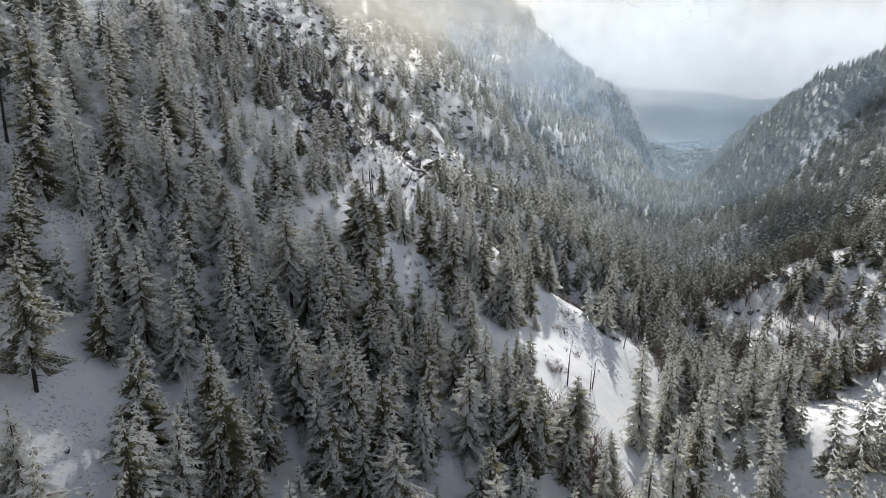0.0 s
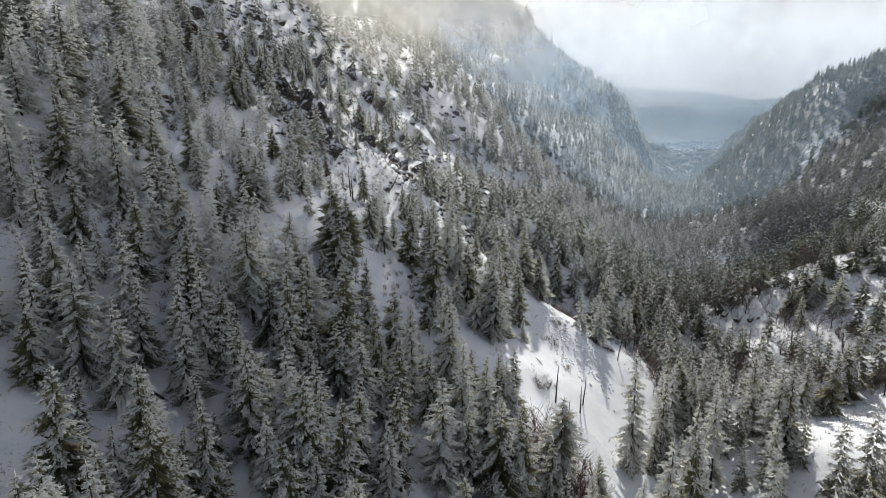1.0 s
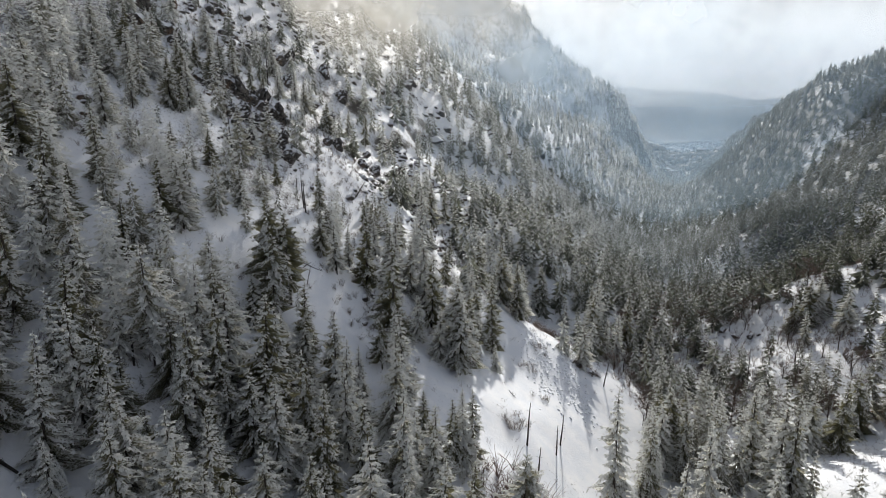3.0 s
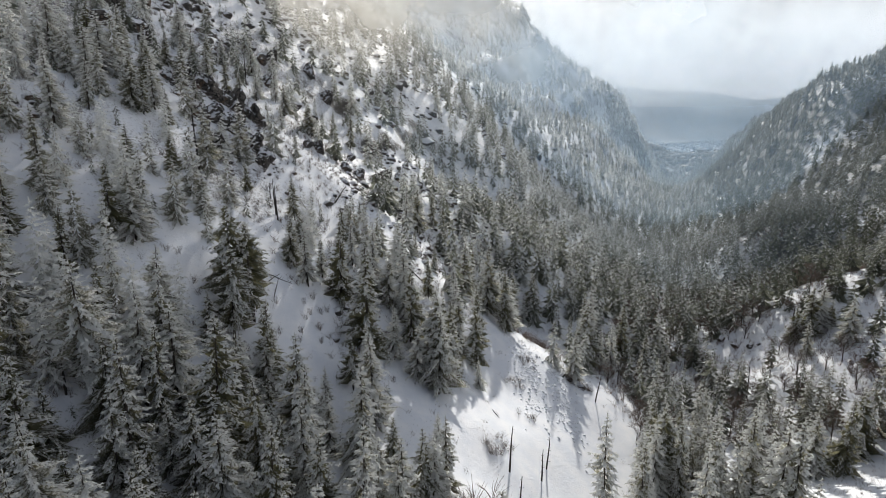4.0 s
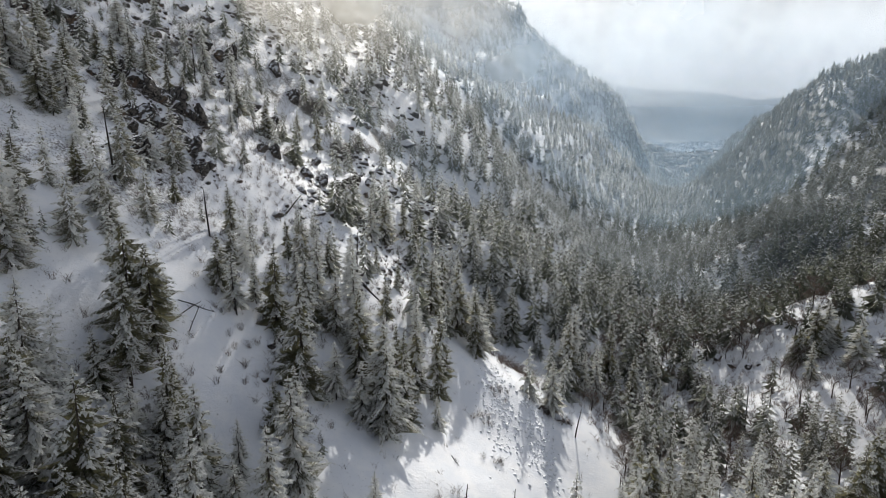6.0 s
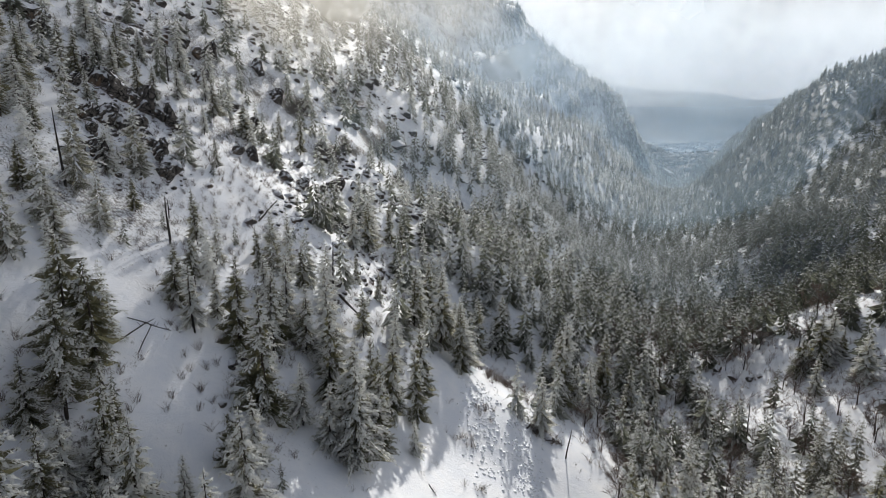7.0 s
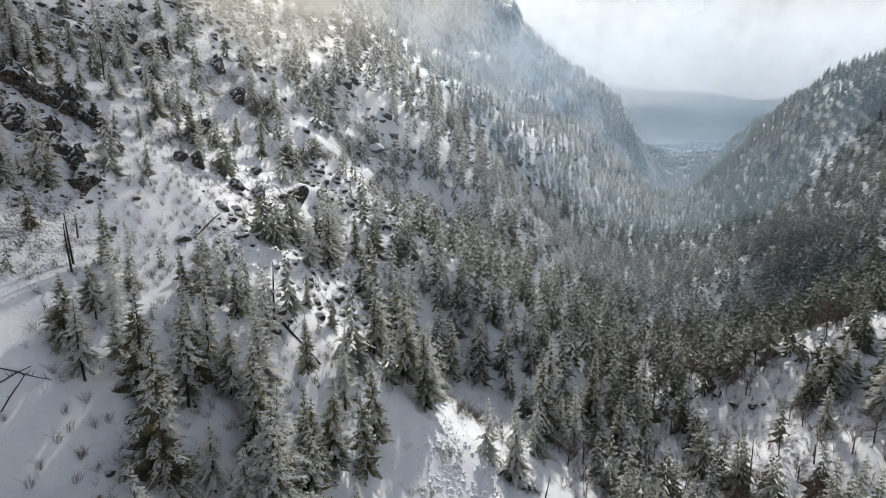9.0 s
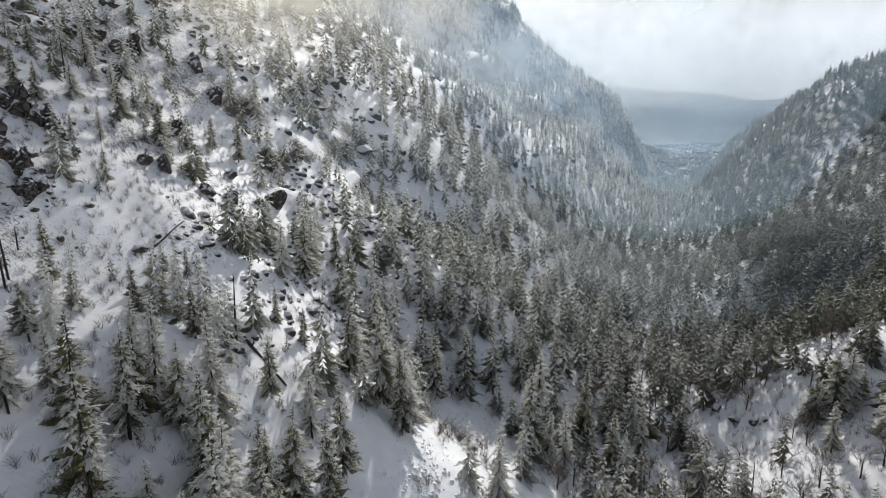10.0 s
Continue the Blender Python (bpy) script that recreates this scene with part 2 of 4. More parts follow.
def height(x, y, rough=True):
    x, y = np.asarray(x, float), np.asarray(y, float)
    d = creek(y) - x
    further = 1 / (1 + np.exp(-(np.clip(y, -200, 900) - 300) / 40))
    left = (0.74 + 0.16 * further) * ramp(d - 5 - 38 * further, 9)
    right = (0.34 * ramp(-d - 4, 5) + 0.45 * ramp(-d - 62, 10) - 0.5 * ramp(-d - 112, 12)) * (1 + 0.55 * ease(y, 450, 640))
    # the left side draws back behind its first rib and comes forward again in a far spur
    left = left * (1 - 0.34 * np.exp(-((y - 760) / 190) ** 2) * ease(d, 20, 210)) * (1 + 0.10 * np.exp(-((y - 1190) / 170) ** 2)) + 46 * np.exp(-((y - 1200) / 150) ** 2 - ((d - 130) / 62) ** 2)
    right = right + 30 * np.exp(-((y - 545) / 105) ** 2) * ease(-d, 60, 115)
    out = 1 - ease(y, 1260, 1900)
    left, right = np.minimum(left, 420 + 0.1 * left) * out, np.minimum(right, 330 + 0.1 * right) * (1 - ease(y, 900, 1600) * 0.85) * out
    z = 14 - 0.026 * (np.clip(y, -400, 2000) - 205) + left + right
    for px, py, w, h in LANDFORMS + VALLEY_FORMS:
        z = z + h * np.exp(-((x - px) ** 2 + (y - py) ** 2) / w ** 2)
    z = z - 50 * ease(y, 600, 1250) * (1 - ease(y, 1300, 1600)) * np.exp(-(d / 75) ** 2)
    # the wide valley beyond, and its far side
    z = z - 40 * ease(y, 1300, 2300) + (ease(y, 2700, 4100) * 330) * (1 + 0.25 * vnoise(x, y, 900, 7) + 0.14 * vnoise(x, y, 300, 9))
    if rough:
        side = ease(np.abs(d), 8, 60)
        z = z + side * (0.9 * vnoise(x, y, 34, 1) + 0.8 * vnoise(x, y, 13, 2)) + 0.35 * vnoise(x, y, 6, 3) + 0.15 * vnoise(x, y, 2.7, 4)
        z = z + ease(y, 420, 800) * side * (8 * vnoise(x, y, 90, 5) + 5 * vnoise(x, y, 40, 6) + 5 * np.sin(z / 7.5 + 1.6 * vnoise(x, y, 60, 8)))
        crags = ease(vnoise(x, y, 48, 21) + 0.5 * vnoise(x, y, 19, 22), 0.25, 0.75) * ease(d, 70, 110) * ease(y, 130, 200)
        z = z + crags * (1.7 * np.sin(z / 2.3 + 1.5 * vnoise(x, y, 14, 23)) + 1.5 * vnoise(x, y, 5, 24))
    return z


def graded(lo, hi, a, b, step, grow):
    """Grid lines: even steps from a to b, wider and wider out to lo and hi."""
    mid = list(np.arange(a, b, step))
    s, v = step, mid[-1]
    while v < hi:
        s *= grow
        v += s
        mid.append(v)
    s, v = step, a
    while v > lo:
        s *= grow
        v -= s
        mid.insert(0, v)
    return np.array(mid)


def sheet(name, xs, ys, fz, material, attribute=None):
    gx, gy = np.meshgrid(xs, ys)
    co = np.stack([gx, gy, fz(gx, gy)], -1).reshape(-1, 3)
    nx, ny = len(xs), len(ys)
    i = (np.arange(ny - 1)[:, None] * nx + np.arange(nx - 1)[None, :]).ravel()
    quads = np.stack([i, i + 1, i + 1 + nx, i + nx], -1)
    me = mesh_of(name, co, quads)
    me.materials.append(material)
    me.polygons.foreach_set("use_smooth", np.ones(len(quads), bool))
    if attribute:
        at = me.attributes.new(attribute[0], "FLOAT", "POINT")
        at.data.foreach_set("value", attribute[1](gx, gy).ravel())
    return new(name, me)


def mesh_of(name, co, faces):
    """A mesh from arrays: vertices, and faces with one count of corners."""
    co, faces = np.asarray(co, np.float32), np.asarray(faces, np.int32)
    me = bpy.data.meshes.new(name)
    me.vertices.add(len(co))
    me.vertices.foreach_set("co", co.ravel())
    k = faces.shape[1]
    me.loops.add(faces.size)
    me.loops.foreach_set("vertex_index", faces.ravel())
    me.polygons.add(len(faces))
    me.polygons.foreach_set("loop_start", np.arange(0, faces.size, k, dtype=np.int32))
    me.update(calc_edges=True)
    me.validate()
    return me


# the attribute marks far forest cover and the right slope's brush and painted shade
ground = sheet("ground", graded(-3500, 4500, -95, 175, 2.2, 1.04), graded(-700, 3600, 40, 290, 2.2, 1.028), height, GROUND, ("wood_and_shade", lambda x, y: np.maximum(ease(y, 950, 1300) + 0.7 * ease(y, 2600, 2900), 0.95 * ease(x - creek(y), 6, 40) * ease(y, 190, 280) * (1 - 0.15 * ease(x - creek(y), 45, 80)))))
tagged(ground, "steep snow-covered mountain valley with rocky slopes", "ground", "", "structure")


# ---- conifers ----
def leaf(out, ff, p, way, roll, length, width, frost, fold=0.0):
    """One pointed spray from p along way: two triangles that meet along its middle, the edges lower by fold."""
    ax, ay, az = way
    flat = math.hypot(ax, ay) + 1e-6
    side = np.array([-ay / flat, ax / flat, roll])
    mid, tip = p + way * length * 0.45, p + way * length
    drop = np.array([0, 0, fold])
    a, b = mid + side * width - drop, mid - side * width - drop
    out += [[p, a, tip], [p, tip, b]]
    ff += [[frost[0], frost[1], frost[2]], [frost[0], frost[2], frost[1]]]


def crown_data(seed, tall, wide, start, boughs, twigs, size, snow, power=0.8, ragged=0.28, light_low=0.35, top_light=0.0, sag=0.0):
    """The triangles of a crown: boughs wound up the stem, each a dark drooping fan with sprays that carry separate pads of snow."""
    rng = random.Random(seed)
    tris, fr = [], []
    lobes = [(rng.random() * 6.28, rng.random(), rng.uniform(0.5, 1.35)) for _ in range(11)]
    for i in range(boughs):
        t = ((i + rng.random()) / boughs) ** 1.12
        z = tall * (start + (0.965 - start) * t)
        az = i * 2.39996 + 1.1 * rng.random()
        ln = wide * ((1 - t) ** power * (0.65 + 0.35 * min(1, t / 0.10)) + 0.022) * (1 - ragged + 2 * ragged * rng.random())
        for la, lt, lg in lobes:
            if abs(t - lt) < 0.10 and math.cos(az - la) > 0.4:
                ln *= lg
        dx, dy = math.cos(az), math.sin(az)
        rise, droop = -0.08 + 0.5 * t * t, 0.25 + sag + 0.40 * rng.random() * (1 - 0.6 * t)
        # less snow low down: sheltered boughs, and the darker foot painted by it
        shelter = light_low + (1 - light_low) * min(1, t / 0.45)
        laden = snow * shelter * rng.uniform(0.5, 1.5)
        slim = 0.42 + 0.58 * min(1, (1 - t) / 0.35)

        def at(s):
            return np.array([dx * ln * s, dy * ln * s, z + ln * (rise * s - droop * s * s)])

        # the dark body of the bough: a fan, and the curtain of twigs that hangs under it
        out = at(0.9) - at(0.0)
        reach = np.linalg.norm(out)
        # extra frost towards the top paints the brighter, lit upper crown
        f = 0.10 + 0.28 * laden * rng.random() + top_light * t
        leaf(tris, fr, at(0.0), out / reach, rng.uniform(-0.8, 0.8), reach, ln * 0.09 + size * 0.22 * slim, (0.05, f, f + 0.22))
        # curtain left nearly frostless: the crown's inner shade is put into its colour
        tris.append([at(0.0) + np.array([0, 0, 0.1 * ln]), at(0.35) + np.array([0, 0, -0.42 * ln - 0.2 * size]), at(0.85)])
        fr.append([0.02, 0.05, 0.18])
        sprays = [(0.32 + 0.62 * (k + rng.random()) / max(1, twigs), sign) for k in range(twigs) for sign in (-1, 1)] + [(0.74, 0)]
        for s, sign in sprays:
            p = at(s)
            turn = az + sign * rng.uniform(0.35, 1.15)
            length = size * rng.uniform(0.75, 1.4) * (1.25 - 0.4 * s) * slim + (ln * 0.12 if not sign else 0)
            down = rng.uniform(0.15, 1.1) if sign else droop * 1.1 - rise
            way = np.array([math.cos(turn), math.sin(turn), -down])
            way = way / np.linalg.norm(way)
            f = 0.14 + 0.46 * laden * rng.random() + top_light * t
            leaf(tris, fr, p, way, rng.uniform(-0.8, 0.8), length, size * rng.uniform(0.18, 0.28) * slim, (f * 0.5, f, f + 0.34 * laden))
            if rng.random() < laden:
                q = p + way * length * rng.uniform(0.2, 0.5) + np.array([0, 0, size * 0.08])
                g = rng.uniform(0.62, 1.0)
                leaf(tris, fr, q, way, rng.uniform(-0.4, 0.4), length * rng.uniform(0.4, 0.7), size * rng.uniform(0.11, 0.19) * slim, (g, g * 0.85, g), size * 0.12)
    top = tall * 0.94
    for a in (0.0, 2.1, 4.2):
        w = np.array([math.cos(a), math.sin(a), 0]) * size * 0.12
        tris.append([np.array([0, 0, top]) + w, np.array([0, 0, top]) - w, np.array([0, 0, tall])])
        fr.append([0.3, 0.3, 0.7])
    return np.array(tris, np.float32), np.array(fr, np.float32)


def spire_data(seed, wide, shards, frost, power=0.9):
    """A far conifer, one unit tall: drooping pointed skirts of branches, wound down the stem."""
    rng = random.Random(seed)
    tris, fr = [], []
    for i in range(shards):
        t = (i + rng.random()) / shards
        z, az = 0.05 + 0.92 * t, i * 2.39996 + rng.random()
        r = (wide * (1 - t) ** power + 0.012) * rng.uniform(0.55, 1.45)
        drop = r * rng.uniform(0.7, 1.5)
        spread = rng.uniform(0.45, 0.8)
        rise = 0.5 * r + 0.06
        tris.append([np.array([0, 0, min(1.0, z + rise)]), np.array([math.cos(az - spread) * r, math.sin(az - spread) * r, z - drop * 0.4]), np.array([math.cos(az + spread) * r * 0.8, math.sin(az + spread) * r * 0.8, z - drop * rng.uniform(0.1, 0.7)])])
        k = frost + 0.3 * (rng.random() - 0.5)
        fr.append([0.25 + k * 0.4, 0.3 + k, 0.3 + k])
    for a in (0.3, 1.9):
        w = np.array([math.cos(a), math.sin(a), 0]) * 0.022
        tris.append([np.array([0, 0, 0.86]) + w, np.array([0, 0, 0.86]) - w, np.array([0, 0, 1.04])])
        fr.append([0.3, 0.3, 0.5 + frost])
    return np.array(tris, np.float32), np.array(fr, np.float32)


def crown_mesh(name, data, material):
    q, f = data
    me = mesh_of(name, q.reshape(-1, 3), np.arange(len(q) * 3).reshape(-1, 3))
    at = me.attributes.new("frost", "FLOAT", "POINT")
    at.data.foreach_set("value", f.ravel())
    me.materials.append(material)
    return me


def tube(points, radii, sides=7):
    """Quads of a tube along points."""
    points = [Vector(p) for p in points]
    rings, faces = [], []
    for i, p in enumerate(points):
        way = (points[min(i + 1, len(points) - 1)] - points[max(i - 1, 0)]).normalized()
        a = way.orthogonal().normalized()
        b = way.cross(a)
        rings += [p + (a * math.cos(6.2832 * k / sides) + b * math.sin(6.2832 * k / sides)) * radii[i] for k in range(sides)]
    for i in range(len(points) - 1):
        for k in range(sides):
            faces.append((i * sides + k, i * sides + (k + 1) % sides, (i + 1) * sides + (k + 1) % sides, (i + 1) * sides + k))
    return [tuple(r) for r in rings], faces


def tubes_mesh(name, list_of_tubes, material):
    co, fa = [], []
    for pts, rad, sides in list_of_tubes:
        c, f = tube(pts, rad, sides)
        fa += [tuple(i + len(co) for i in q) for q in f]
        co += c
    me = mesh_of(name, co, fa)
    me.materials.append(material)
    me.polygons.foreach_set("use_smooth", np.ones(len(fa), bool))
    return me


def part(name, data, parent, label=""):
    ob = new(name, data)
    ob.parent = parent
    if label:
        tagged(ob, label)
    return ob


def conifer_kind(seed, tall, wide, start, boughs, twigs, size, snow, label, power=0.8):
    """A tree: an empty at its foot, with trunk and crown. Unit kinds are 16 m tall and scaled where they stand."""
    rng = random.Random(seed)
    tree = new("conifer")
    tree.empty_display_size = 0.3
    bend = (rng.random() - 0.5) * 0.25
    pts = [(bend * math.sin(s * 3), bend * (1 - math.cos(s * 2)) * 0.5, tall * s - (1.2 if s == 0 else 0)) for s in (0, 0.2, 0.4, 0.6, 0.8, 0.97)]
    stubs = []
    for k in range(6 + int(start * 50)):
        a, z = rng.random() * 6.28, tall * (0.04 + (start + 0.05) * rng.random())
        ln = 0.5 + rng.random() * 1.1
        stubs.append(([(0, 0, z), (math.cos(a) * ln, math.sin(a) * ln, z - 0.3 * ln)], [0.04, 0.012], 3))
    part("trunk", tubes_mesh("trunk", [(pts, [0.23, 0.19, 0.15, 0.11, 0.06, 0.015], 7)] + stubs, BARK), tree, "dark bare conifer trunk")
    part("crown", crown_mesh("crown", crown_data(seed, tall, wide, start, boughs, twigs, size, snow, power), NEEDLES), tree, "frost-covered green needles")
    tagged(tree, label, "conifer tree", "conifers on the slopes")
    return tree


def joined_forest(name, spots, kinds, material, label):
    """Many trees in one mesh: spots are rows of x, y, z, height, turn, kind."""
    qs, fs = [], []
    for k, (q, f) in enumerate(kinds):
        rows = spots[spots[:, 5] == k]
        if not len(rows):
            continue
        c, s = np.cos(rows[:, 4]), np.sin(rows[:, 4])
        h = rows[:, 3]
        flat_q = q.reshape(-1, 3)
        X = (flat_q[None, :, 0] * c[:, None] - flat_q[None, :, 1] * s[:, None]) * h[:, None] + rows[:, 0:1]
        Y = (flat_q[None, :, 0] * s[:, None] + flat_q[None, :, 1] * c[:, None]) * h[:, None] + rows[:, 1:2]
        Z = flat_q[None, :, 2] * h[:, None] + rows[:, 2:3]
        qs.append(np.stack([X, Y, Z], -1).reshape(-1, 3))
        fs.append(np.clip(f.ravel()[None, :] + rows[:, 6:7], 0, 1.3).ravel())
    co = np.concatenate(qs)
    me = mesh_of(name, co, np.arange(len(co)).reshape(-1, 3))
    at = me.attributes.new("frost", "FLOAT", "POINT")
    at.data.foreach_set("value", np.concatenate(fs).astype(np.float32))
    me.materials.append(material)
    return tagged(new(name, me), label, "forest", "", "stuff")



# ---- where things stand ----
# clearings: place, two radii and turn
GLADES = [
    (38, 146, 15, 30, -25), (34, 121, 13, 20, -15), (54, 168, 8, 14, -20), (25, 124, 6, 18, -20), (43, 194, 9, 16, 0), (34, 168, 7, 9, 0),
    (-42, 60, 10, 15, 20), (-35, 75, 3, 9, 10), (-22, 92, 3, 6, 0), (100, 132, 19, 24, -20),
]
GULLIES = [
    (-25, 127, 4, 6, 0), (-40, 147, 6, 8, 0), (-16, 150, 5, 9, 0), (-8, 139, 5, 10, 0), (2, 135, 6, 7, 20), (13, 127, 6, 8, 0), (9, 119, 13, 9, 0),
    (-20, 172, 5, 8, 0), (-12, 190, 8, 15, 20), (-16, 204, 8, 6, 0), (-8, 228, 6, 12, 0), (14, 177, 5, 6, 0), (2, 191, 5, 6, 0), (11, 223, 5, 8, 0),
]
CREEK_OPENINGS = [
    (90, 208, 4, 12, -18), (115, 222, 14, 12, 0), (108, 203, 4, 9, 0), (143, 230, 10, 7, 0), (128, 190, 9, 9, 0), (120, 172, 8, 12, 0), (123, 208, 9, 11, 0), (142, 204, 6, 9, 0), (112, 190, 8, 10, 0),
]


def open_ground(x, y):
    """How open the ground is, from 0 (wooded) to 1 (no trees)."""
    o = np.zeros_like(x)
    for px, py, rx, ry, turn in GLADES + GULLIES + CREEK_OPENINGS:
        c, s = math.cos(radians(turn)), math.sin(radians(turn))
        u, v = (x - px) * c + (y - py) * s, -(x - px) * s + (y - py) * c
        o = np.maximum(o, 1 - ease((u / rx) ** 2 + (v / ry) ** 2, 0.75, 1.15))
    return o


# single trees: x, y, height, kind (0 full, 1 slender, 2 broad, 3 spruce, 4 open-crowned, 5 dark)
LOWER_SLOPE = [
    (-46.4, 63.8, 16.4, 4), (-39.6, 50.4, 10.6, 0), (-44, 74.3, 12, 0), (-34.2, 62.3, 15.2, 2), (-27.7, 65.8, 17.1, 0), (-23.2, 74.7, 7.9, 0),
    (-25.2, 74, 7.4, 1), (-16, 70.7, 15.2, 1), (-12.7, 82.1, 14.9, 0), (-1.6, 87.6, 10.1, 1), (-26.7, 77.8, 9.8, 1), (-23, 112.4, 15, 2),
    (-11, 119.5, 14.4, 1), (-8, 92, 14.3, 0), (-6.5, 101, 15.8, 1), (-12, 95, 12.7, 2), (-19, 91, 12.9, 0), (-1.5, 104, 17.4, 1),
    (1.5, 96, 12.6, 0), (-20.5, 85, 10.7, 1), (-14.5, 87, 11.8, 0),
]
UPPER_SLOPE = [
    (-54.6, 102.9, 15.6, 0), (-55.4, 92.2, 14.5, 1), (-49.8, 95.7, 11.4, 2), (-48.1, 135.4, 13.6, 0), (-48.8, 147.3, 9.3, 1), (-63.6, 108.3, 10.8, 0),
    (-47.5, 80.5, 12.1, 1), (-52, 73, 12.2, 0), (-36.5, 84.5, 12.8, 0), (-43.5, 86, 14, 1), (-64.6, 99.6, 17.8, 2), (-58.2, 83.5, 12.4, 0),
    (-16.3, 121.8, 15.4, 4), (-17.9, 126.5, 17, 4), (5.2, 108.7, 16.5, 0), (0.8, 148.3, 15.5, 1), (-12.4, 152.1, 8.1, 4),
]
MIDDLE_SLOPE = [
    (17.1, 108.8, 13, 1), (15.5, 135.9, 16.9, 1), (2.6, 136.7, 19.8, 0), (15.2, 138, 19.2, 0), (17.6, 146.7, 15.4, 1), (19.2, 165, 12.3, 1),
    (23.6, 156, 15.2, 1), (4.9, 153.3, 13.1, 0), (19.3, 153.5, 15.4, 0), (32.5, 181, 15.1, 0), (31.9, 178.5, 16.3, 3), (27.6, 182.3, 19.2, 0),
    (28, 190, 17, 1), (21.5, 187, 14.2, 0), (14, 184.4, 7.2, 1), (9.1, 185, 7, 3), (8.5, 211, 14.3, 0), (16.3, 224.3, 11.6, 1),
    (31.2, 205, 12.6, 0), (37.3, 208, 16.4, 0), (44.4, 219.2, 13.4, 2), (13, 226.4, 13, 1), (46.6, 222.8, 9, 1),
]
VALLEY_FLOOR = [
    (38.6, 90.6, 27.8, 3), (43.4, 93.5, 28.9, 3), (29.9, 79.2, 25.8, 3), (76.3, 123.7, 23.6, 3), (68.9, 138.8, 19.1, 3), (60.9, 122.1, 24.6, 1),
    (76.7, 138.6, 21.4, 3), (106.8, 151.7, 16.5, 2), (92.2, 144.1, 14.3, 2), (62, 200, 13.5, 3), (65.1, 198, 17.6, 3), (57.5, 198.3, 20.2, 0),
    (73.3, 215, 20.8, 3), (78.1, 207.2, 17.2, 3), (87.7, 214.4, 15.9, 3), (128.7, 208.7, 16.2, 2), (131.7, 209, 15, 2), (125, 209.6, 11.2, 2),
    (130.4, 193, 14, 2), (121, 196, 12.1, 1),
]
ROCKY_RIB = [
    (-29.7, 195.3, 5.3, 3), (-20.7, 240.3, 10.1, 1), (-15.8, 245.2, 12.4, 1), (-46.8, 212.9, 7.4, 0), (-4.2, 180.4, 5.8, 1), (-7.2, 178.4, 5.7, 0),
    (-6.5, 166.7, 8.8, 1), (-47, 186, 11, 0), (-44.5, 196, 10.1, 0), (-49, 198, 10.3, 2), (-41, 199, 9.1, 1), (-52, 190, 9.2, 0),
    (-38, 200, 8, 0), (-42, 180, 6.6, 1), (-36, 178, 5.3, 2), (-31, 168, 4.2, 1),
]
LEFT_EDGE = [
    (-46, 84, 15.1, 0), (-41, 79, 15.9, 2), (-36, 78, 14.8, 0), (-50, 88, 16.2, 1), (-55, 78, 15.3, 0), (-60, 90, 16.5, 2),
    (-31, 84, 14.7, 0), (-58, 110, 15.8, 0), (-52, 118, 14.8, 2), (-41, 96, 15.1, 0), (-38, 104, 14.2, 2), (-62, 120, 15.9, 0),
    (-45, 112, 14.6, 0), (-56, 128, 13.8, 2), (-42, 121, 13.7, 1), (-34, 95, 13.9, 0),
]
UPPER_WOOD = [
    (-56, 176, 11.2, 0), (-50, 173, 9.9, 1), (-55, 165, 12.5, 2), (-48, 163, 9.3, 0), (-60, 170, 11.6, 0), (-44, 158, 8.5, 1),
    (-53, 156, 11.9, 0), (-61, 158, 13.1, 2), (-47, 203, 10.3, 0), (-55, 206, 11.7, 2), (-59, 182, 10.4, 1), (-36, 208, 8.9, 0),
    (-30, 214, 10.4, 0), (-24, 219, 10.2, 2), (-34, 220, 9.7, 1), (-42, 225, 11.1, 0), (-28, 202, 7.3, 1),
]
NEAR_TREES = [
    (58.8, 206.8, 19.3, 3), (-17.7, 79.9, 9, 1), (-37.6, 71.2, 8.6, 0), (-27.9, 68.4, 15.5, 0), (44.7, 97.6, 31, 3), (53.1, 132.1, 21.1, 3),
    (-46.9, 103.8, 15.5, 1), (-42.2, 112.4, 9.4, 0), (-34.9, 112.1, 10.7, 1), (-33.9, 122.7, 11.2, 0), (-31.3, 124.6, 11.5, 2), (-27.9, 106.8, 12, 1),
    (-12.9, 103.9, 19.4, 2), (-15.8, 81.1, 16, 0), (-12, 73.6, 18.7, 0), (-7.2, 82.3, 15.2, 0), (4, 85.4, 18.7, 0),
]
GULLY_TREES = [
    (-3, 98, 12.4, 1), (-21.2, 102.9, 16.7, 0), (-18, 105, 16.1, 2), (-14.7, 126.9, 17, 4), (0.4, 151.7, 13.3, 0), (5.6, 119.1, 16.9, 0),
    (15.6, 119.7, 6.5, 1), (-7.5, 147.9, 9, 1), (-24.9, 160, 6.6, 1), (-16.2, 163.7, 10.7, 1), (-21.6, 190.4, 7, 1), (-3.3, 159.5, 8.8, 0),
    (14.2, 141.2, 18.7, 2), (23.5, 146.9, 6.5, 5), (5.9, 203.2, 11.6, 0), (7.8, 221, 11.9, 0),
]
CREEK_TREES = [
    (1.4, 168.3, 9.2, 1), (8.1, 152.6, 8.9, 0), (16.1, 149.4, 13.9, 5), (24, 207, 16.4, 0), (30.8, 189.4, 13.1, 5), (48.3, 172, 12.7, 5),
    (42.3, 118.9, 27.2, 3), (50.7, 124.7, 23, 3), (82.1, 148.3, 20.3, 3), (98.3, 143.3, 17.5, 5), (75, 150.7, 16.6, 3), (62.3, 152.9, 16.5, 3),
    (61.3, 210, 21.7, 0), (134.6, 208.1, 8.6, 5), (69.8, 155.9, 15.3, 5), (75.4, 126.6, 22.2, 5),
]
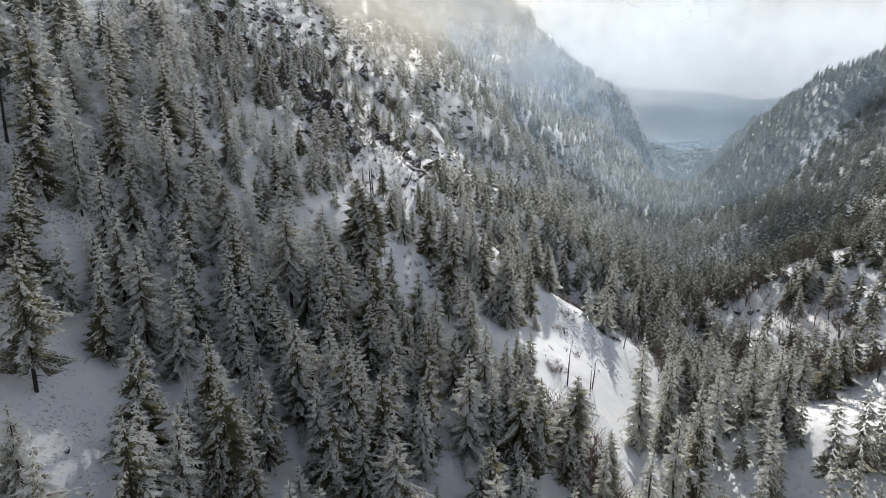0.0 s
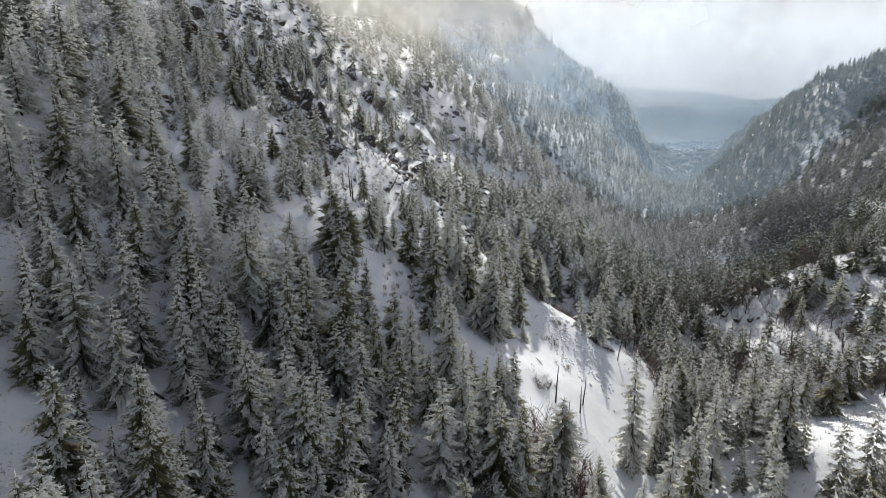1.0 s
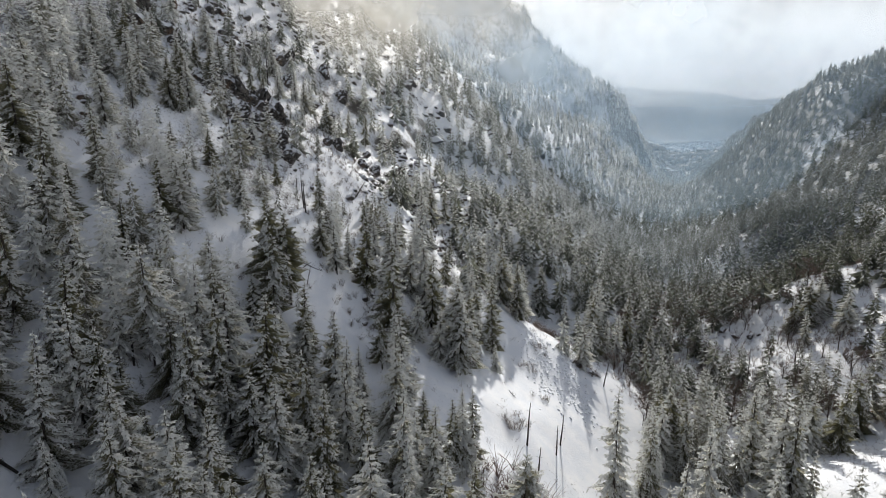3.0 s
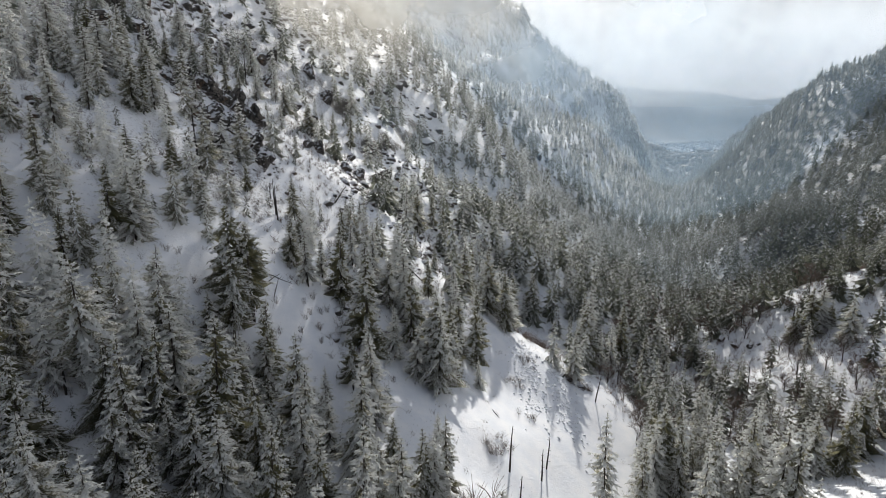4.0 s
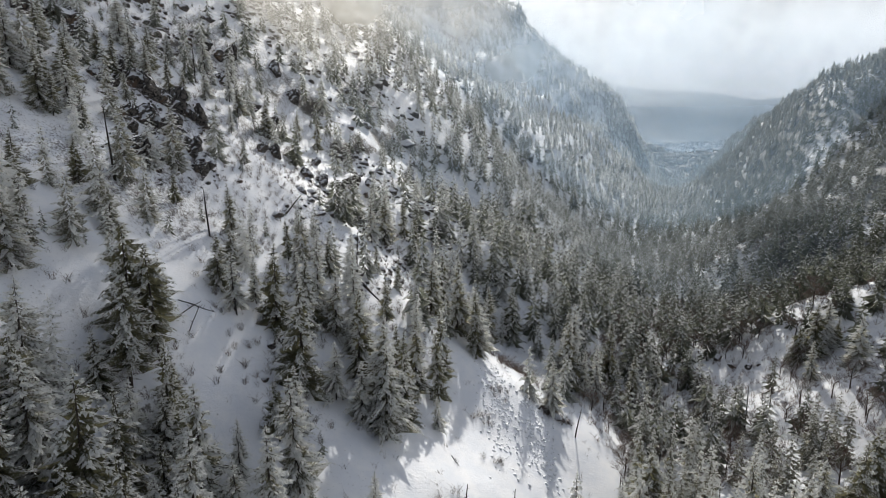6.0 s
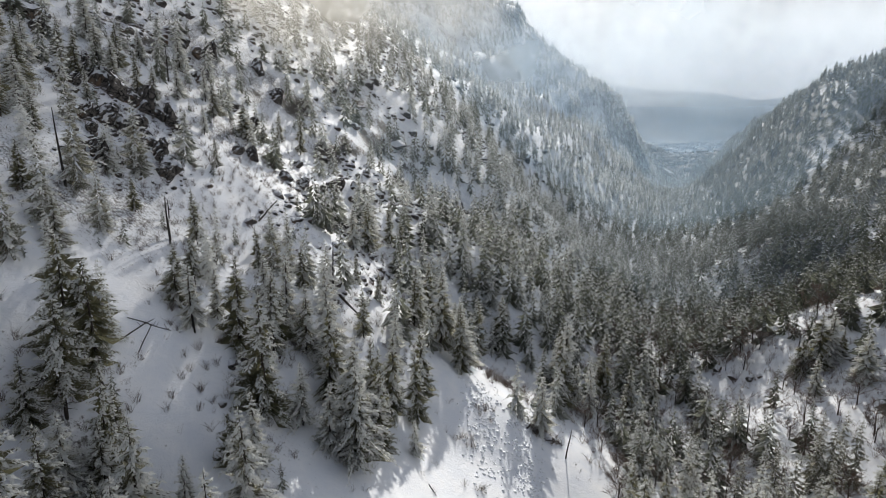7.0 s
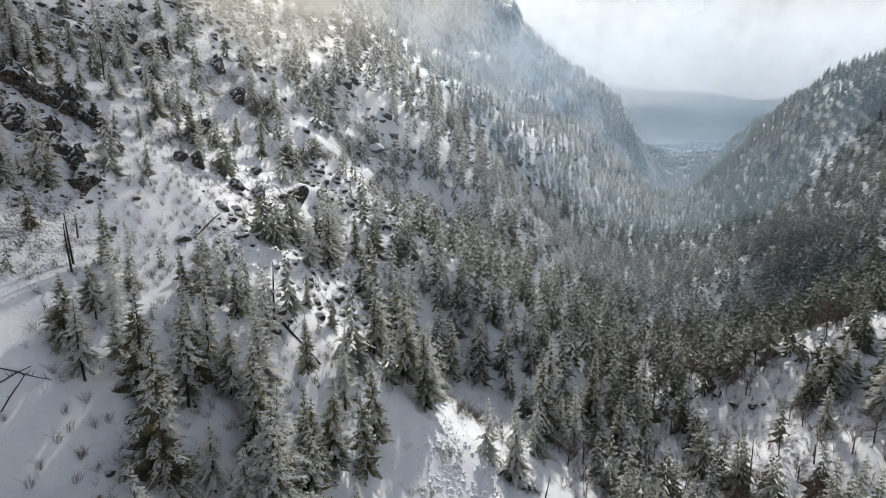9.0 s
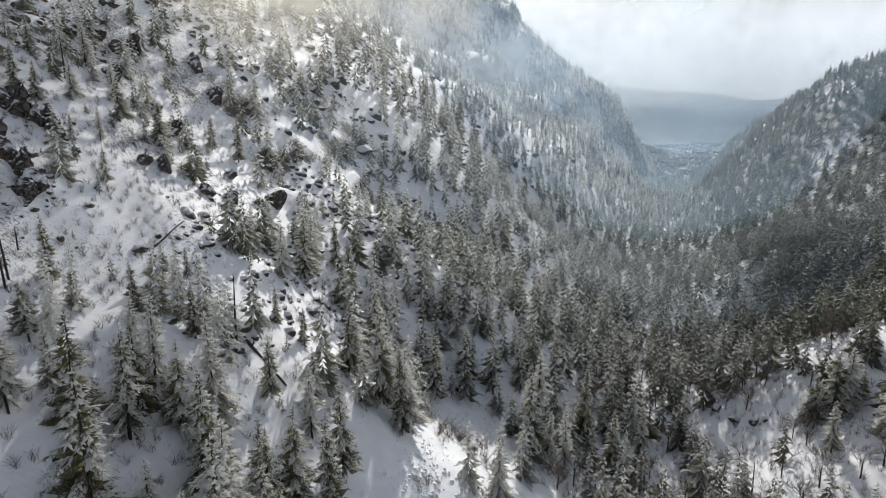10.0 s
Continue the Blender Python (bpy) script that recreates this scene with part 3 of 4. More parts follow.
SHADE_WOOD = [
    (-44, 163, 11, 0), (-48, 170, 10, 2), (-52, 178, 10, 5), (-46, 158, 11, 2), (-40, 160, 8, 1), (-34, 146, 8, 5), (-27, 141, 8, 2), (-37, 136, 9, 0),
]
BANK_TREES = [(-12.9, 145.6, 9.5, 2), (-9.6, 143.2, 10.2, 0), (-13.5, 116, 10, 2), (-10.2, 117.5, 10.5, 0), (-18.4, 118.6, 9, 2), (-11.4, 123.2, 7.0, 2), (6.2, 104.7, 7.7, 0), (-8.9, 113, 8.8, 1), (0, 112, 10.3, 0), (9, 111, 7.9, 5), (-2, 119, 9.7, 1)]
PLACED = BANK_TREES + SHADE_WOOD + LOWER_SLOPE + UPPER_SLOPE + MIDDLE_SLOPE + VALLEY_FLOOR + ROCKY_RIB + LEFT_EDGE + UPPER_WOOD + NEAR_TREES + GULLY_TREES + CREEK_TREES
PX = np.array([(p[0], p[1]) for p in PLACED])


def clear_of(x, y, gap):
    """True where no single tree stands within gap."""
    return np.min((x[:, None] - PX[None, :, 0]) ** 2 + (y[:, None] - PX[None, :, 1]) ** 2, axis=1) > gap * gap


def scatter(lo, hi, step, seed, keep):
    """Jittered grid of places inside lo..hi that pass keep."""
    rng = np.random.default_rng(seed)
    gx, gy = np.meshgrid(np.arange(lo[0], hi[0], step), np.arange(lo[1], hi[1], step))
    gx, gy = gx.ravel() + rng.uniform(-0.48, 0.48, gx.size) * step, gy.ravel() + rng.uniform(-0.48, 0.48, gx.size) * step
    k = keep(gx, gy, rng)
    return gx[k], gy[k], rng


KINDS = [
    conifer_kind(1, 16, 4.3, 0.07, 96, 5, 0.58, 1.05, "tall frosted conifer with a full drooping crown", 0.85),
    conifer_kind(2, 16, 3.6, 0.12, 90, 5, 0.55, 1.0, "slender frosted conifer with a bare lower trunk", 0.85),
    conifer_kind(3, 16, 5.0, 0.05, 102, 5, 0.62, 1.1, "broad snow-laden conifer on the slope", 0.82),
    conifer_kind(4, 16, 3.3, 0.03, 112, 3, 0.58, 0.72, "narrow dark spruce with lightly frosted tips", 0.95),
    conifer_kind(5, 16, 4.2, 0.22, 84, 5, 0.60, 1.05, "open-crowned frosted pine with a tall bare trunk", 0.6),
    conifer_kind(6, 16, 4.1, 0.06, 94, 5, 0.58, 0.65, "dark green conifer with little snow on its boughs", 0.85),
]
placed_first = set()


def plant(k, x, y, tall, rng):
    s = tall / 16
    w = s ** 0.93 * (1.12 if k in (0, 2, 4) else 1.0)
    m = Matrix.LocRotScale((x, y, float(height(x, y))), Euler((rng.uniform(-0.035, 0.035), rng.uniform(-0.035, 0.035), rng.uniform(0, 6.28))), None)
    t = KINDS[k] if k not in placed_first else copy_thing(KINDS[k], m)
    placed_first.add(k)
    t.matrix_basis = m
    t.scale = (w * rng.uniform(0.92, 1.08), w * rng.uniform(0.92, 1.08), s)


rng = np.random.default_rng(3)
for x, y, tall, k in PLACED:
    plant(k, x, y, tall, rng)


def near(x, y):
    return (y > 40) & (y < 172) & (x > -70) & (x < 0.8 * y) & (x > -0.62 * y - 24)


x, y, rng = scatter((-100, 40), (140, 176), 4.7, 5, lambda x, y, r: near(x, y) & (r.random(x.size) > open_ground(x, y) * 1.3) & clear_of(x, y, 2.7) & (r.random(x.size) > 0.45 * ease(x - creek(y), -30, -12)) & (r.random(x.size) > 0.45 * ease(creek(y) - x, 72, 100) * ease(y, 125, 150)) & (r.random(x.size) < 0.70 - 0.24 * ease(y, 95, 118) * (x < 45) * (x > -28)))
# the trees nearest to the flight line stand singly
order = np.argsort(np.min([np.hypot(x + 5 - 35 * s, y - 68 - 75 * s) for s in (0, 0.25, 0.5, 0.75, 1)], axis=0))
x, y = x[order], y[order]
SINGLE = 140
for i in range(min(SINGLE, len(x))):
    spruce = x[i] > creek(y[i]) - 24
    k = int(rng.choice([3, 3, 3, 5])) if spruce and rng.random() < 0.8 else int(rng.choice([0, 1, 2, 4, 5, 0, 1]))
    plant(k, x[i], y[i], (rng.uniform(12, 19) if y[i] < 140 else rng.uniform(14, 22)) if spruce else rng.uniform(9, 18), rng)
rest_x, rest_y = x[SINGLE:], y[SINGLE:]

# ---- woods further off ----
SHAPES = ((0.25, 0.06, 1.0, 0.9), (0.21, 0.09, 0.92, 0.9), (0.29, 0.04, 1.05, 0.85), (0.20, 0.03, 0.78, 1.0))
near_unit = [crown_data(15 + i, 1.0, w, st, 58, 2, 0.058, sn, pw, light_low=0.25, top_light=0.12) for i, (w, st, sn, pw) in enumerate(SHAPES)]
unit = [crown_data(20 + i, 1.0, w * 1.15, st, 42, 1, 0.072, sn * 0.6, pw, ragged=0.17, light_low=0.18, top_light=0.24, sag=0.2) for i, (w, st, sn, pw) in enumerate(SHAPES)]
thin_unit = [crown_data(25 + i, 1.0, w * 1.15, st, 28, 1, 0.085, sn * 0.5, pw, ragged=0.15, light_low=0.15, top_light=0.30, sag=0.25) for i, (w, st, sn, pw) in enumerate(SHAPES)]
mid_unit = [crown_data(30 + i, 1.0, w, st, 26, 0, 0.11, sn * 0.4, pw, ragged=0.15, light_low=0.15, top_light=0.30, sag=0.25) for i, (w, st, sn, pw) in enumerate(SHAPES)]
far_unit = [spire_data(40 + i, w, 26, fr) for i, (w, fr) in enumerate(((0.25, 0.40), (0.20, 0.34), (0.30, 0.40)))]


def rows_for(x, y, rng, lo, hi, kinds, frost):
    # less frost right of the creek puts that slope's shade into its trees
    return np.stack([x, y, height(x, y) - 0.3, rng.uniform(lo, hi, len(x)) * (1 - ease(x - creek(y), 45, 100) * (0.32 - 0.24 * ease(y, 260, 330))), rng.uniform(0, 6.28, len(x)), rng.integers(0, kinds, len(x)), rng.uniform(-0.15, 0.15, len(x)) + frost - 0.28 * ease(x - creek(y), 10, 50) - 0.12 * (1 - ease(np.abs(x - creek(y) - 4), 25, 60)) * ease(y, 150, 200)], -1)


def in_view(x, y, pad=20):
    return (x > -0.72 * y - pad) & (x < 0.82 * y + pad)


def craggy(x, y):
    """Where rock breaks through on the ribs further up the valley, from 0 to 1."""
    return ease(vnoise(x, y, 34, 68) + 0.6 * vnoise(x, y, 13, 69), 0.1, 0.6) * ease(creek(y) - x, 66, 110) * ease(y, 225, 260)


def density(x, y):
    """Share of places with a tree: thick along the valley floor and lower sides, thin on crags."""
    d = creek(y) - x
    low = 1 - ease(np.abs(d + 8), 45, 120)
    upper = ease(d, 72, 105) * ease(y, 120, 165) * (1 - ease(y, 235, 285))
    return np.clip(0.62 + 0.34 * low - 0.10 * upper + 0.24 * vnoise(x, y, 38, 12) + (0.16 + 0.17 * ease(y, 260, 330)) * ease(-d, 40, 80) - 0.30 * craggy(x, y), 0.1, 0.97)


x, y, rng = scatter((-270, 40), (320, 325), 6.2, 8, lambda x, y, r: in_view(x, y) & ~near(x, y) & (r.random(x.size) > open_ground(x, y) * 1.15) & clear_of(x, y, 3.4) & (r.random(x.size) < density(x, y)))
rest = rows_for(rest_x, rest_y, rng, 9, 16, 4, 0.0)
narrow = rest_x > creek(rest_y) - 26
rest[narrow, 5] = np.where(rng.random(narrow.sum()) < 0.6, 3, 1)
rest[:, 6] -= 0.24 * ease(rest_x - creek(rest_y), -40, -15)
rest[:, 3] *= 1 + 0.35 * ease(rest_x - creek(rest_y), -30, -12)
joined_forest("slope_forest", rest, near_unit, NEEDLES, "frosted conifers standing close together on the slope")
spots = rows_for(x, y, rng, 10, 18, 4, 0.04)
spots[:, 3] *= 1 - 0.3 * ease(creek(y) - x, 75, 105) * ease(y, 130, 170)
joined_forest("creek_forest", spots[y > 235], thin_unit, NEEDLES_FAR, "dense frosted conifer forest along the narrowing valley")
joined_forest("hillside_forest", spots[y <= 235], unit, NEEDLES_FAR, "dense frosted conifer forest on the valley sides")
x, y, rng = scatter((-120, -50), (130, 41), 6.6, 19, lambda x, y, r: (r.random(x.size) < 0.85))
joined_forest("lower_forest", rows_for(x, y, rng, 9, 16, 4, 0.0), mid_unit, NEEDLES_FAR, "frosted conifer forest lower down the valley")
x, y, rng = scatter((-110, 95), (75, 265), 4.6, 18, lambda x, y, r: in_view(x, y, 5) & (creek(y) - x > 48) & (r.random(x.size) > open_ground(x, y) * 0.6) & (r.random(x.size) < 0.30 + 0.2 * ease(creek(y) - x, 80, 110)))
joined_forest("saplings", rows_for(x, y, rng, 1.6, 5.4, 4, -0.05), mid_unit, NEEDLES_FAR, "young frosted conifers scattered over the slope")
x, y, rng = scatter((-330, 325), (420, 520), 6.6, 10, lambda x, y, r: in_view(x, y, 10) & (r.random(x.size) < density(x, y)))
spots = rows_for(x, y, rng, 9, 16, 4, -0.08)
joined_forest("rib_forest", spots[y < 430], thin_unit, NEEDLES_FAR, "frosted conifer forest climbing the rocky rib")
joined_forest("mid_forest", spots[y >= 430], mid_unit, NEEDLES_FAR, "hazy frosted conifers higher on the ribs")
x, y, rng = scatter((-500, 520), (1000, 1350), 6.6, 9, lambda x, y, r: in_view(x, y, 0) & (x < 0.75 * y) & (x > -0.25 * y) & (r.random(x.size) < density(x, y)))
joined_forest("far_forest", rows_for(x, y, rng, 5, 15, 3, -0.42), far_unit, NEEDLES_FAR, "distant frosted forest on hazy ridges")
x, y, rng = scatter((350, 1340), (1400, 2800), 17, 11, lambda x, y, r: (x > 0.26 * y) & (x < 0.5 * y) & (r.random(x.size) < 0.15 + 0.6 * ease(vnoise(x, y, 150, 13), -0.1, 0.4)))
joined_forest("town_trees", rows_for(x, y, rng, 9, 17, 3, -0.30), far_unit, NEEDLES_FAR, "dark clumps of trees about the far town")


# ---- bare trees and brush ----
def branch_tubes(rng, start, way, length, radius, depth, out, tips):
    end = start + way * length
    midp = start + way * length * 0.5 + Vector((rng.uniform(-1, 1), rng.uniform(-1, 1), rng.uniform(-0.3, 0.8))) * length * 0.07
    out.append(([start, midp, end], [radius, radius * 0.75, radius * 0.45], 5 if depth > 1 else 3))
    tips.append((start + (end - start) * 0.6, way, length))
    tips.append((end, way, length))
    if depth == 0:
        return
    for k in range(3):
        s = rng.uniform(0.4, 1.0)
        turn = Vector((rng.uniform(-1, 1), rng.uniform(-1, 1), rng.uniform(-0.15, 0.9)))
        branch_tubes(rng, start + (end - start) * s, (way + turn * 0.75).normalized(), length * rng.uniform(0.5, 0.75), radius * 0.5, depth - 1, out, tips)


def bare_tree_kind(seed, label, material):
    rng = random.Random(seed)
    tree = new("bare_tree")
    tree.empty_display_size = 0.3
    trunk, crown, tips = [], [], []
    trunk.append(([Vector((0, 0, -0.8)), Vector((0.1, 0, 1.5)), Vector((0.15, 0.1, 3.2))], [0.13, 0.10, 0.07], 7))
    for k in range(7):
        a = k * 0.9 + rng.random()
        branch_tubes(rng, Vector((0.12, 0.05, 1.2 + 0.3 * k)), Vector((math.cos(a) * 0.7, math.sin(a) * 0.7, rng.uniform(0.5, 1.3))).normalized(), rng.uniform(1.5, 2.4), 0.04, 2, crown, tips)
    co, fa = [], []
    for pts, rad, sides in crown:
        c, f = tube(pts, rad, sides)
        fa += [tuple(i + len(co) for i in q) for q in f]
        co += c
    for p, way, ln in tips:
        for k in range(5):
            w = (way + Vector((rng.uniform(-1, 1), rng.uniform(-1, 1), rng.uniform(-0.4, 0.8)))).normalized()
            side = w.orthogonal().normalized() * 0.014
            e = p + w * ln * rng.uniform(0.35, 0.8)
            n = len(co)
            co += [tuple(p - side), tuple(p + side), tuple(e + side * 0.4), tuple(e - side * 0.4)]
            fa.append((n, n + 1, n + 2, n + 3))
    me = mesh_of("crown", co, fa)
    me.materials.append(material)
    part("trunk", tubes_mesh("trunk", trunk, BARK), tree)
    part("crown", me, tree, "bare grey-brown frosted twigs")
    return tagged(tree, label, "bare tree", "bare trees along the creek")


BARE = [bare_tree_kind(61, "leafless grey-brown tree on the valley floor", CREEK_TWIG), bare_tree_kind(62, "leafless frosted tree with fine spreading twigs", TWIG)]
x, y, rng = scatter((60, 150), (200, 330), 6.4, 31, lambda x, y, r: (np.abs(x - creek(y) - 14) < 36) & (r.random(x.size) < 0.5) & clear_of(x, y, 2.5))
x, y = np.concatenate([[99.9, 106, 122, 130, 118], x])[:130], np.concatenate([[268, 262, 290, 280, 250], y])[:130]
for i in range(len(x)):
    m = pose(x[i], y[i], float(height(x[i], y[i])), 0, 0, rng.uniform(0, 360))
    t = BARE[i] if i < 2 else copy_thing(BARE[i % 2], m)
    t.matrix_basis = m
    s = rng.uniform(0.9, 1.5)
    t.scale = (s, s, s)


def brush(name, x, y, rng, material, label, lo, hi, stems, thick=1.0):
    """Leafless brush: thin stems that fan out from each root, in one mesh."""
    n = len(x)
    z = height(x, y)
    sx = np.repeat(np.stack([x, y, z - 0.1], -1), stems, 0)
    a, lean, ln = rng.uniform(0, 6.28, n * stems), rng.uniform(0.1, 0.75, n * stems), rng.uniform(lo, hi, n * stems)
    sx[:, 0] += rng.uniform(-0.4, 0.4, n * stems)
    sx[:, 1] += rng.uniform(-0.4, 0.4, n * stems)
    way = np.stack([np.cos(a) * lean, np.sin(a) * lean, np.ones_like(a)], -1)
    midp, tip = sx + way * (ln * 0.55)[:, None], sx + way * ln[:, None] * np.array([1.35, 1.35, 0.95])
    b = a + rng.uniform(0, 3.14, n * stems)
    side = np.stack([np.cos(b), np.sin(b), np.zeros_like(b)], -1)
    w = (0.010 * ln[:, None] + 0.010) * thick
    fork = midp + (way + np.stack([np.cos(b), np.sin(b), np.zeros_like(b)], -1) * 0.6) * (ln * 0.42)[:, None]
    q1 = np.stack([sx - side * w, sx + side * w, midp + side * w * 0.7, midp - side * w * 0.7], 1)
    q2 = np.stack([midp - side * w * 0.7, midp + side * w * 0.7, tip + side * w * 0.3, tip - side * w * 0.3], 1)
    up = np.array([0, 0, 1.0])
    q3 = np.stack([midp - up * w * 0.6, midp + up * w * 0.6, fork + up * w * 0.3, fork - up * w * 0.3], 1)
    co = np.concatenate([q1, q2, q3]).reshape(-1, 3)
    me = mesh_of(name, co, np.arange(len(co)).reshape(-1, 4))
    me.materials.append(material)
    return tagged(new(name, me), label, "brush", "", "stuff")


def brushy(x, y, r):
    d = creek(y) - x
    valley = 1 - ease(np.abs(d + 12), 18, 60)
    bushes = ease(vnoise(x, y, 22, 41) + 0.4 * vnoise(x, y, 8, 42), 0.05, 0.6)
    clearing = ((x - 38) / 13) ** 2 + ((y - 140) / 30) ** 2 < 1
    lower_left = ((x + 41) / 10) ** 2 + ((y - 62) / 18) ** 2 < 1
    upper = ease(d, 60, 90) * ease(y, 120, 160)
    return in_view(x, y, 5) & (r.random(x.size) < 0.28 + 0.42 * upper + 0.55 * bushes * (0.5 + 0.5 * valley) + 0.2 * valley) & ~((clearing | lower_left) & (r.random(x.size) < 0.96))


x, y, rng = scatter((-90, 45), (200, 260), 2.6, 51, brushy)
brush("brush", x, y, rng, TWIG, "leafless frosted brush poking through the snow", 0.3, 1.2, 14, 0.65)
x, y, rng = scatter((60, 170), (250, 380), 2.5, 52, lambda x, y, r: (np.abs(x - creek(y) - 22) < 48) & (r.random(x.size) < 0.78))
brush("creek_brush", x, y, rng, CREEK_TWIG, "thick brown leafless brush along the creek", 0.7, 2.6, 16, 1.0)
rng = np.random.default_rng(53)
brush("willow_brush", 116 + rng.normal(0, 2.6, 60), 154 + rng.normal(0, 1.6, 60), rng, RUSSET, "russet willow brush beside the snowfield", 0.9, 2.2, 18)
brush("clearing_brush", 26 + rng.normal(0, 4.5, 170), 99 + rng.normal(0, 6.5, 170), rng, CREEK_TWIG, "tall brown leafless brush below the clearing", 1.5, 4.5, 16, 1.3)
brush("bank_brush", 49 + rng.normal(0, 2.2, 50), 170.8 + rng.normal(0, 0.8, 50), rng, TWIG, "dark brush on the bank across the clearing", 0.6, 1.5, 18)
x, y, rng2 = scatter((-80, 95), (25, 250), 2.4, 54, lambda x, y, r: in_view(x, y, 5) & (creek(y) - x > 52) & (ease(vnoise(x, y, 15, 55) + 0.4 * vnoise(x, y, 6, 56), -0.5, 0.3) > r.random(x.size) * 1.05))
brush("slope_brush", x, y, rng2, TWIG, "grey leafless bushes scattered over the snowy slope", 0.5, 1.7, 34, 0.75)
brush("field_brush", 101 + rng.normal(0, 8, 420), 132 + rng.normal(0, 10, 420), rng, TWIG, "sparse stalks poking through the snowfield", 0.25, 0.8, 7)
for bx, by, spread, count in ((32.6, 158.7, 1.1, 9), (43, 190, 2.2, 14), (25.1, 127.7, 1.0, 12), (33.8, 147.4, 0.7, 5), (27, 131, 0.8, 7), (37, 168, 1.4, 8)):
    brush("clearing_bush", bx + rng.normal(0, spread, count), by + rng.normal(0, spread, count), rng, TWIG, "grey-brown bush poking through the bright snow", 0.6, 1.6, 24, 0.9)
brush("edge_brush", 42 + rng.normal(0, 4.5, 70), 190 + rng.normal(0, 4, 70), rng, TWIG, "grey brush at the top of the clearing", 1.0, 2.6, 16)


# ---- dead standing trunks and logs ----
def snag(x, y, tall, lean_x, lean_y, seed):
    rng = random.Random(seed)
    ob = new("dead_tree")
    ob.empty_display_size = 0.2
    pts = [Vector((lean_x * s * tall + 0.05 * math.sin(5 * s + seed), lean_y * s * tall, tall * s - (0.6 if s == 0 else 0))) for s in (0, 0.25, 0.5, 0.75, 1)]
    r = 0.10 + 0.010 * tall
    part("trunk", tubes_mesh("trunk", [(pts, [r, r * 0.85, r * 0.7, r * 0.5, r * 0.25], 7)], DEAD), ob)
    for k in range(5 + int(tall)):
        s = rng.uniform(0.25, 0.97)
        a, ln = rng.uniform(0, 6.28), rng.uniform(0.25, 0.9)
        p = Vector((lean_x * s * tall, lean_y * s * tall, s * tall))
        part("branch", tubes_mesh("branch", [([p, p + Vector((math.cos(a) * ln, math.sin(a) * ln, -0.2 * ln))], [0.03, 0.008], 4)], DEAD), ob)
    ob.matrix_basis = pose(x, y, float(height(x, y)))
    tagged(ob, "dead standing tree trunk with short broken branches", "dead tree", "dead trees on the slope")


for i, (x, y, tall, lx, ly) in enumerate([
    (-31.8, 152.7, 12.1, -0.03, 0), (-19, 159.2, 7.5, -0.04, 0), (6.4, 171.5, 12.1, 0.03, 0), (53.1, 167.1, 6.6, 0.16, 0.05), (35.6, 133.4, 7, 0.06, 0),
    (27.9, 114.7, 8, 0.07, 0), (33.9, 128.8, 6.3, 0.02, 0), (-18.2, 157.3, 7.2, -0.04, 0.02), (-9.1, 142.5, 6, -0.05, 0), (-66.1, 93.6, 14.2, 0.02, 0),
    (-21.9, 166, 3.6, -0.02, 0), (-40.5, 214, 8.8, 0, 0), (-28.3, 98.4, 6, 0.02, 0), (27.6, 124.7, 8.5, 0.05, 0), (88, 190, 9, 0.1, 0.05), (91, 186, 11, 0.04, 0), (101, 188, 12, -0.03, 0),
]):
    snag(x, y, tall, lx, ly, 70 + i)


def log(ax, ay, bx, by, r, seed):
    rng = random.Random(seed)
    a, b = Vector((ax, ay, float(height(ax, ay)) + r * 0.7)), Vector((bx, by, float(height(bx, by)) + r * 0.7))
    ob = new("fallen_log")
    ob.empty_display_size = 0.2
    ob.location = a
    d = b - a
    part("trunk", tubes_mesh("trunk", [([d * s + Vector((0, 0, 0.08 * math.sin(7 * s + seed))) for s in (0, 0.33, 0.66, 1)], [r, r * 0.9, r * 0.75, r * 0.5], 8)], DEAD), ob, "dark weathered log")
    for k in range(4):
        s, an, ln = rng.uniform(0.3, 0.95), rng.uniform(0, 6.28), rng.uniform(0.4, 1.1)
        p = d * s
        part("branch", tubes_mesh("branch", [([p, p + Vector((math.cos(an) * ln * 0.6, math.sin(an) * ln * 0.6, ln * 0.8))], [0.05, 0.012], 4)], DEAD), ob)
    tagged(ob, "dark fallen log half buried in snow", "log", "fallen logs")


for i, row in enumerate([(6.5, 174.7, 14.2, 170.4, 0.32), (-10.9, 182.8, -9.6, 193.4, 0.2), (-15.2, 133.9, -13.7, 139.9, 0.09), (-13.2, 133.6, -13.6, 139, 0.08), (-16, 137, -11.5, 140, 0.07), (-39.4, 82.7, -31.3, 80.7, 0.24), (26, 141, 27.2, 139.5, 0.07)]):
    log(*row, 90 + i)


# ---- rocks ----
def rock_mesh(seed, size=(1, 1, 1), cuts=11):
    rng = random.Random(seed)
    bm = bmesh.new()
    bmesh.ops.create_icosphere(bm, subdivisions=3, radius=1.0)
    planes = []
    for k in range(cuts):
        n = Vector((rng.gauss(0, 1), rng.gauss(0, 1), rng.gauss(0, 0.8))).normalized()
        planes.append((n, rng.uniform(0.45, 0.8)))
    for v in bm.verts:
        for n, d in planes:
            over = v.co.dot(n) - d
            if over > 0:
                v.co -= n * over * 0.93
        v.co += v.normal * 0.05 * noise.noise(v.co * 3 + Vector((seed, 0, 0)))
        v.co = Vector((v.co.x * size[0], v.co.y * size[1], v.co.z * size[2]))
    me = bpy.data.meshes.new("rock")
    bm.to_mesh(me)
    bm.free()
    me.materials.append(ROCK)
    return me


ROCKS = [rock_mesh(100 + i, s) for i, s in enumerate(((1, 1, 0.8), (1.5, 0.9, 0.7), (1, 1.3, 1.0), (1.8, 1.0, 0.9), (1.1, 1.0, 1.2), (2.2, 1.1, 0.7)))]


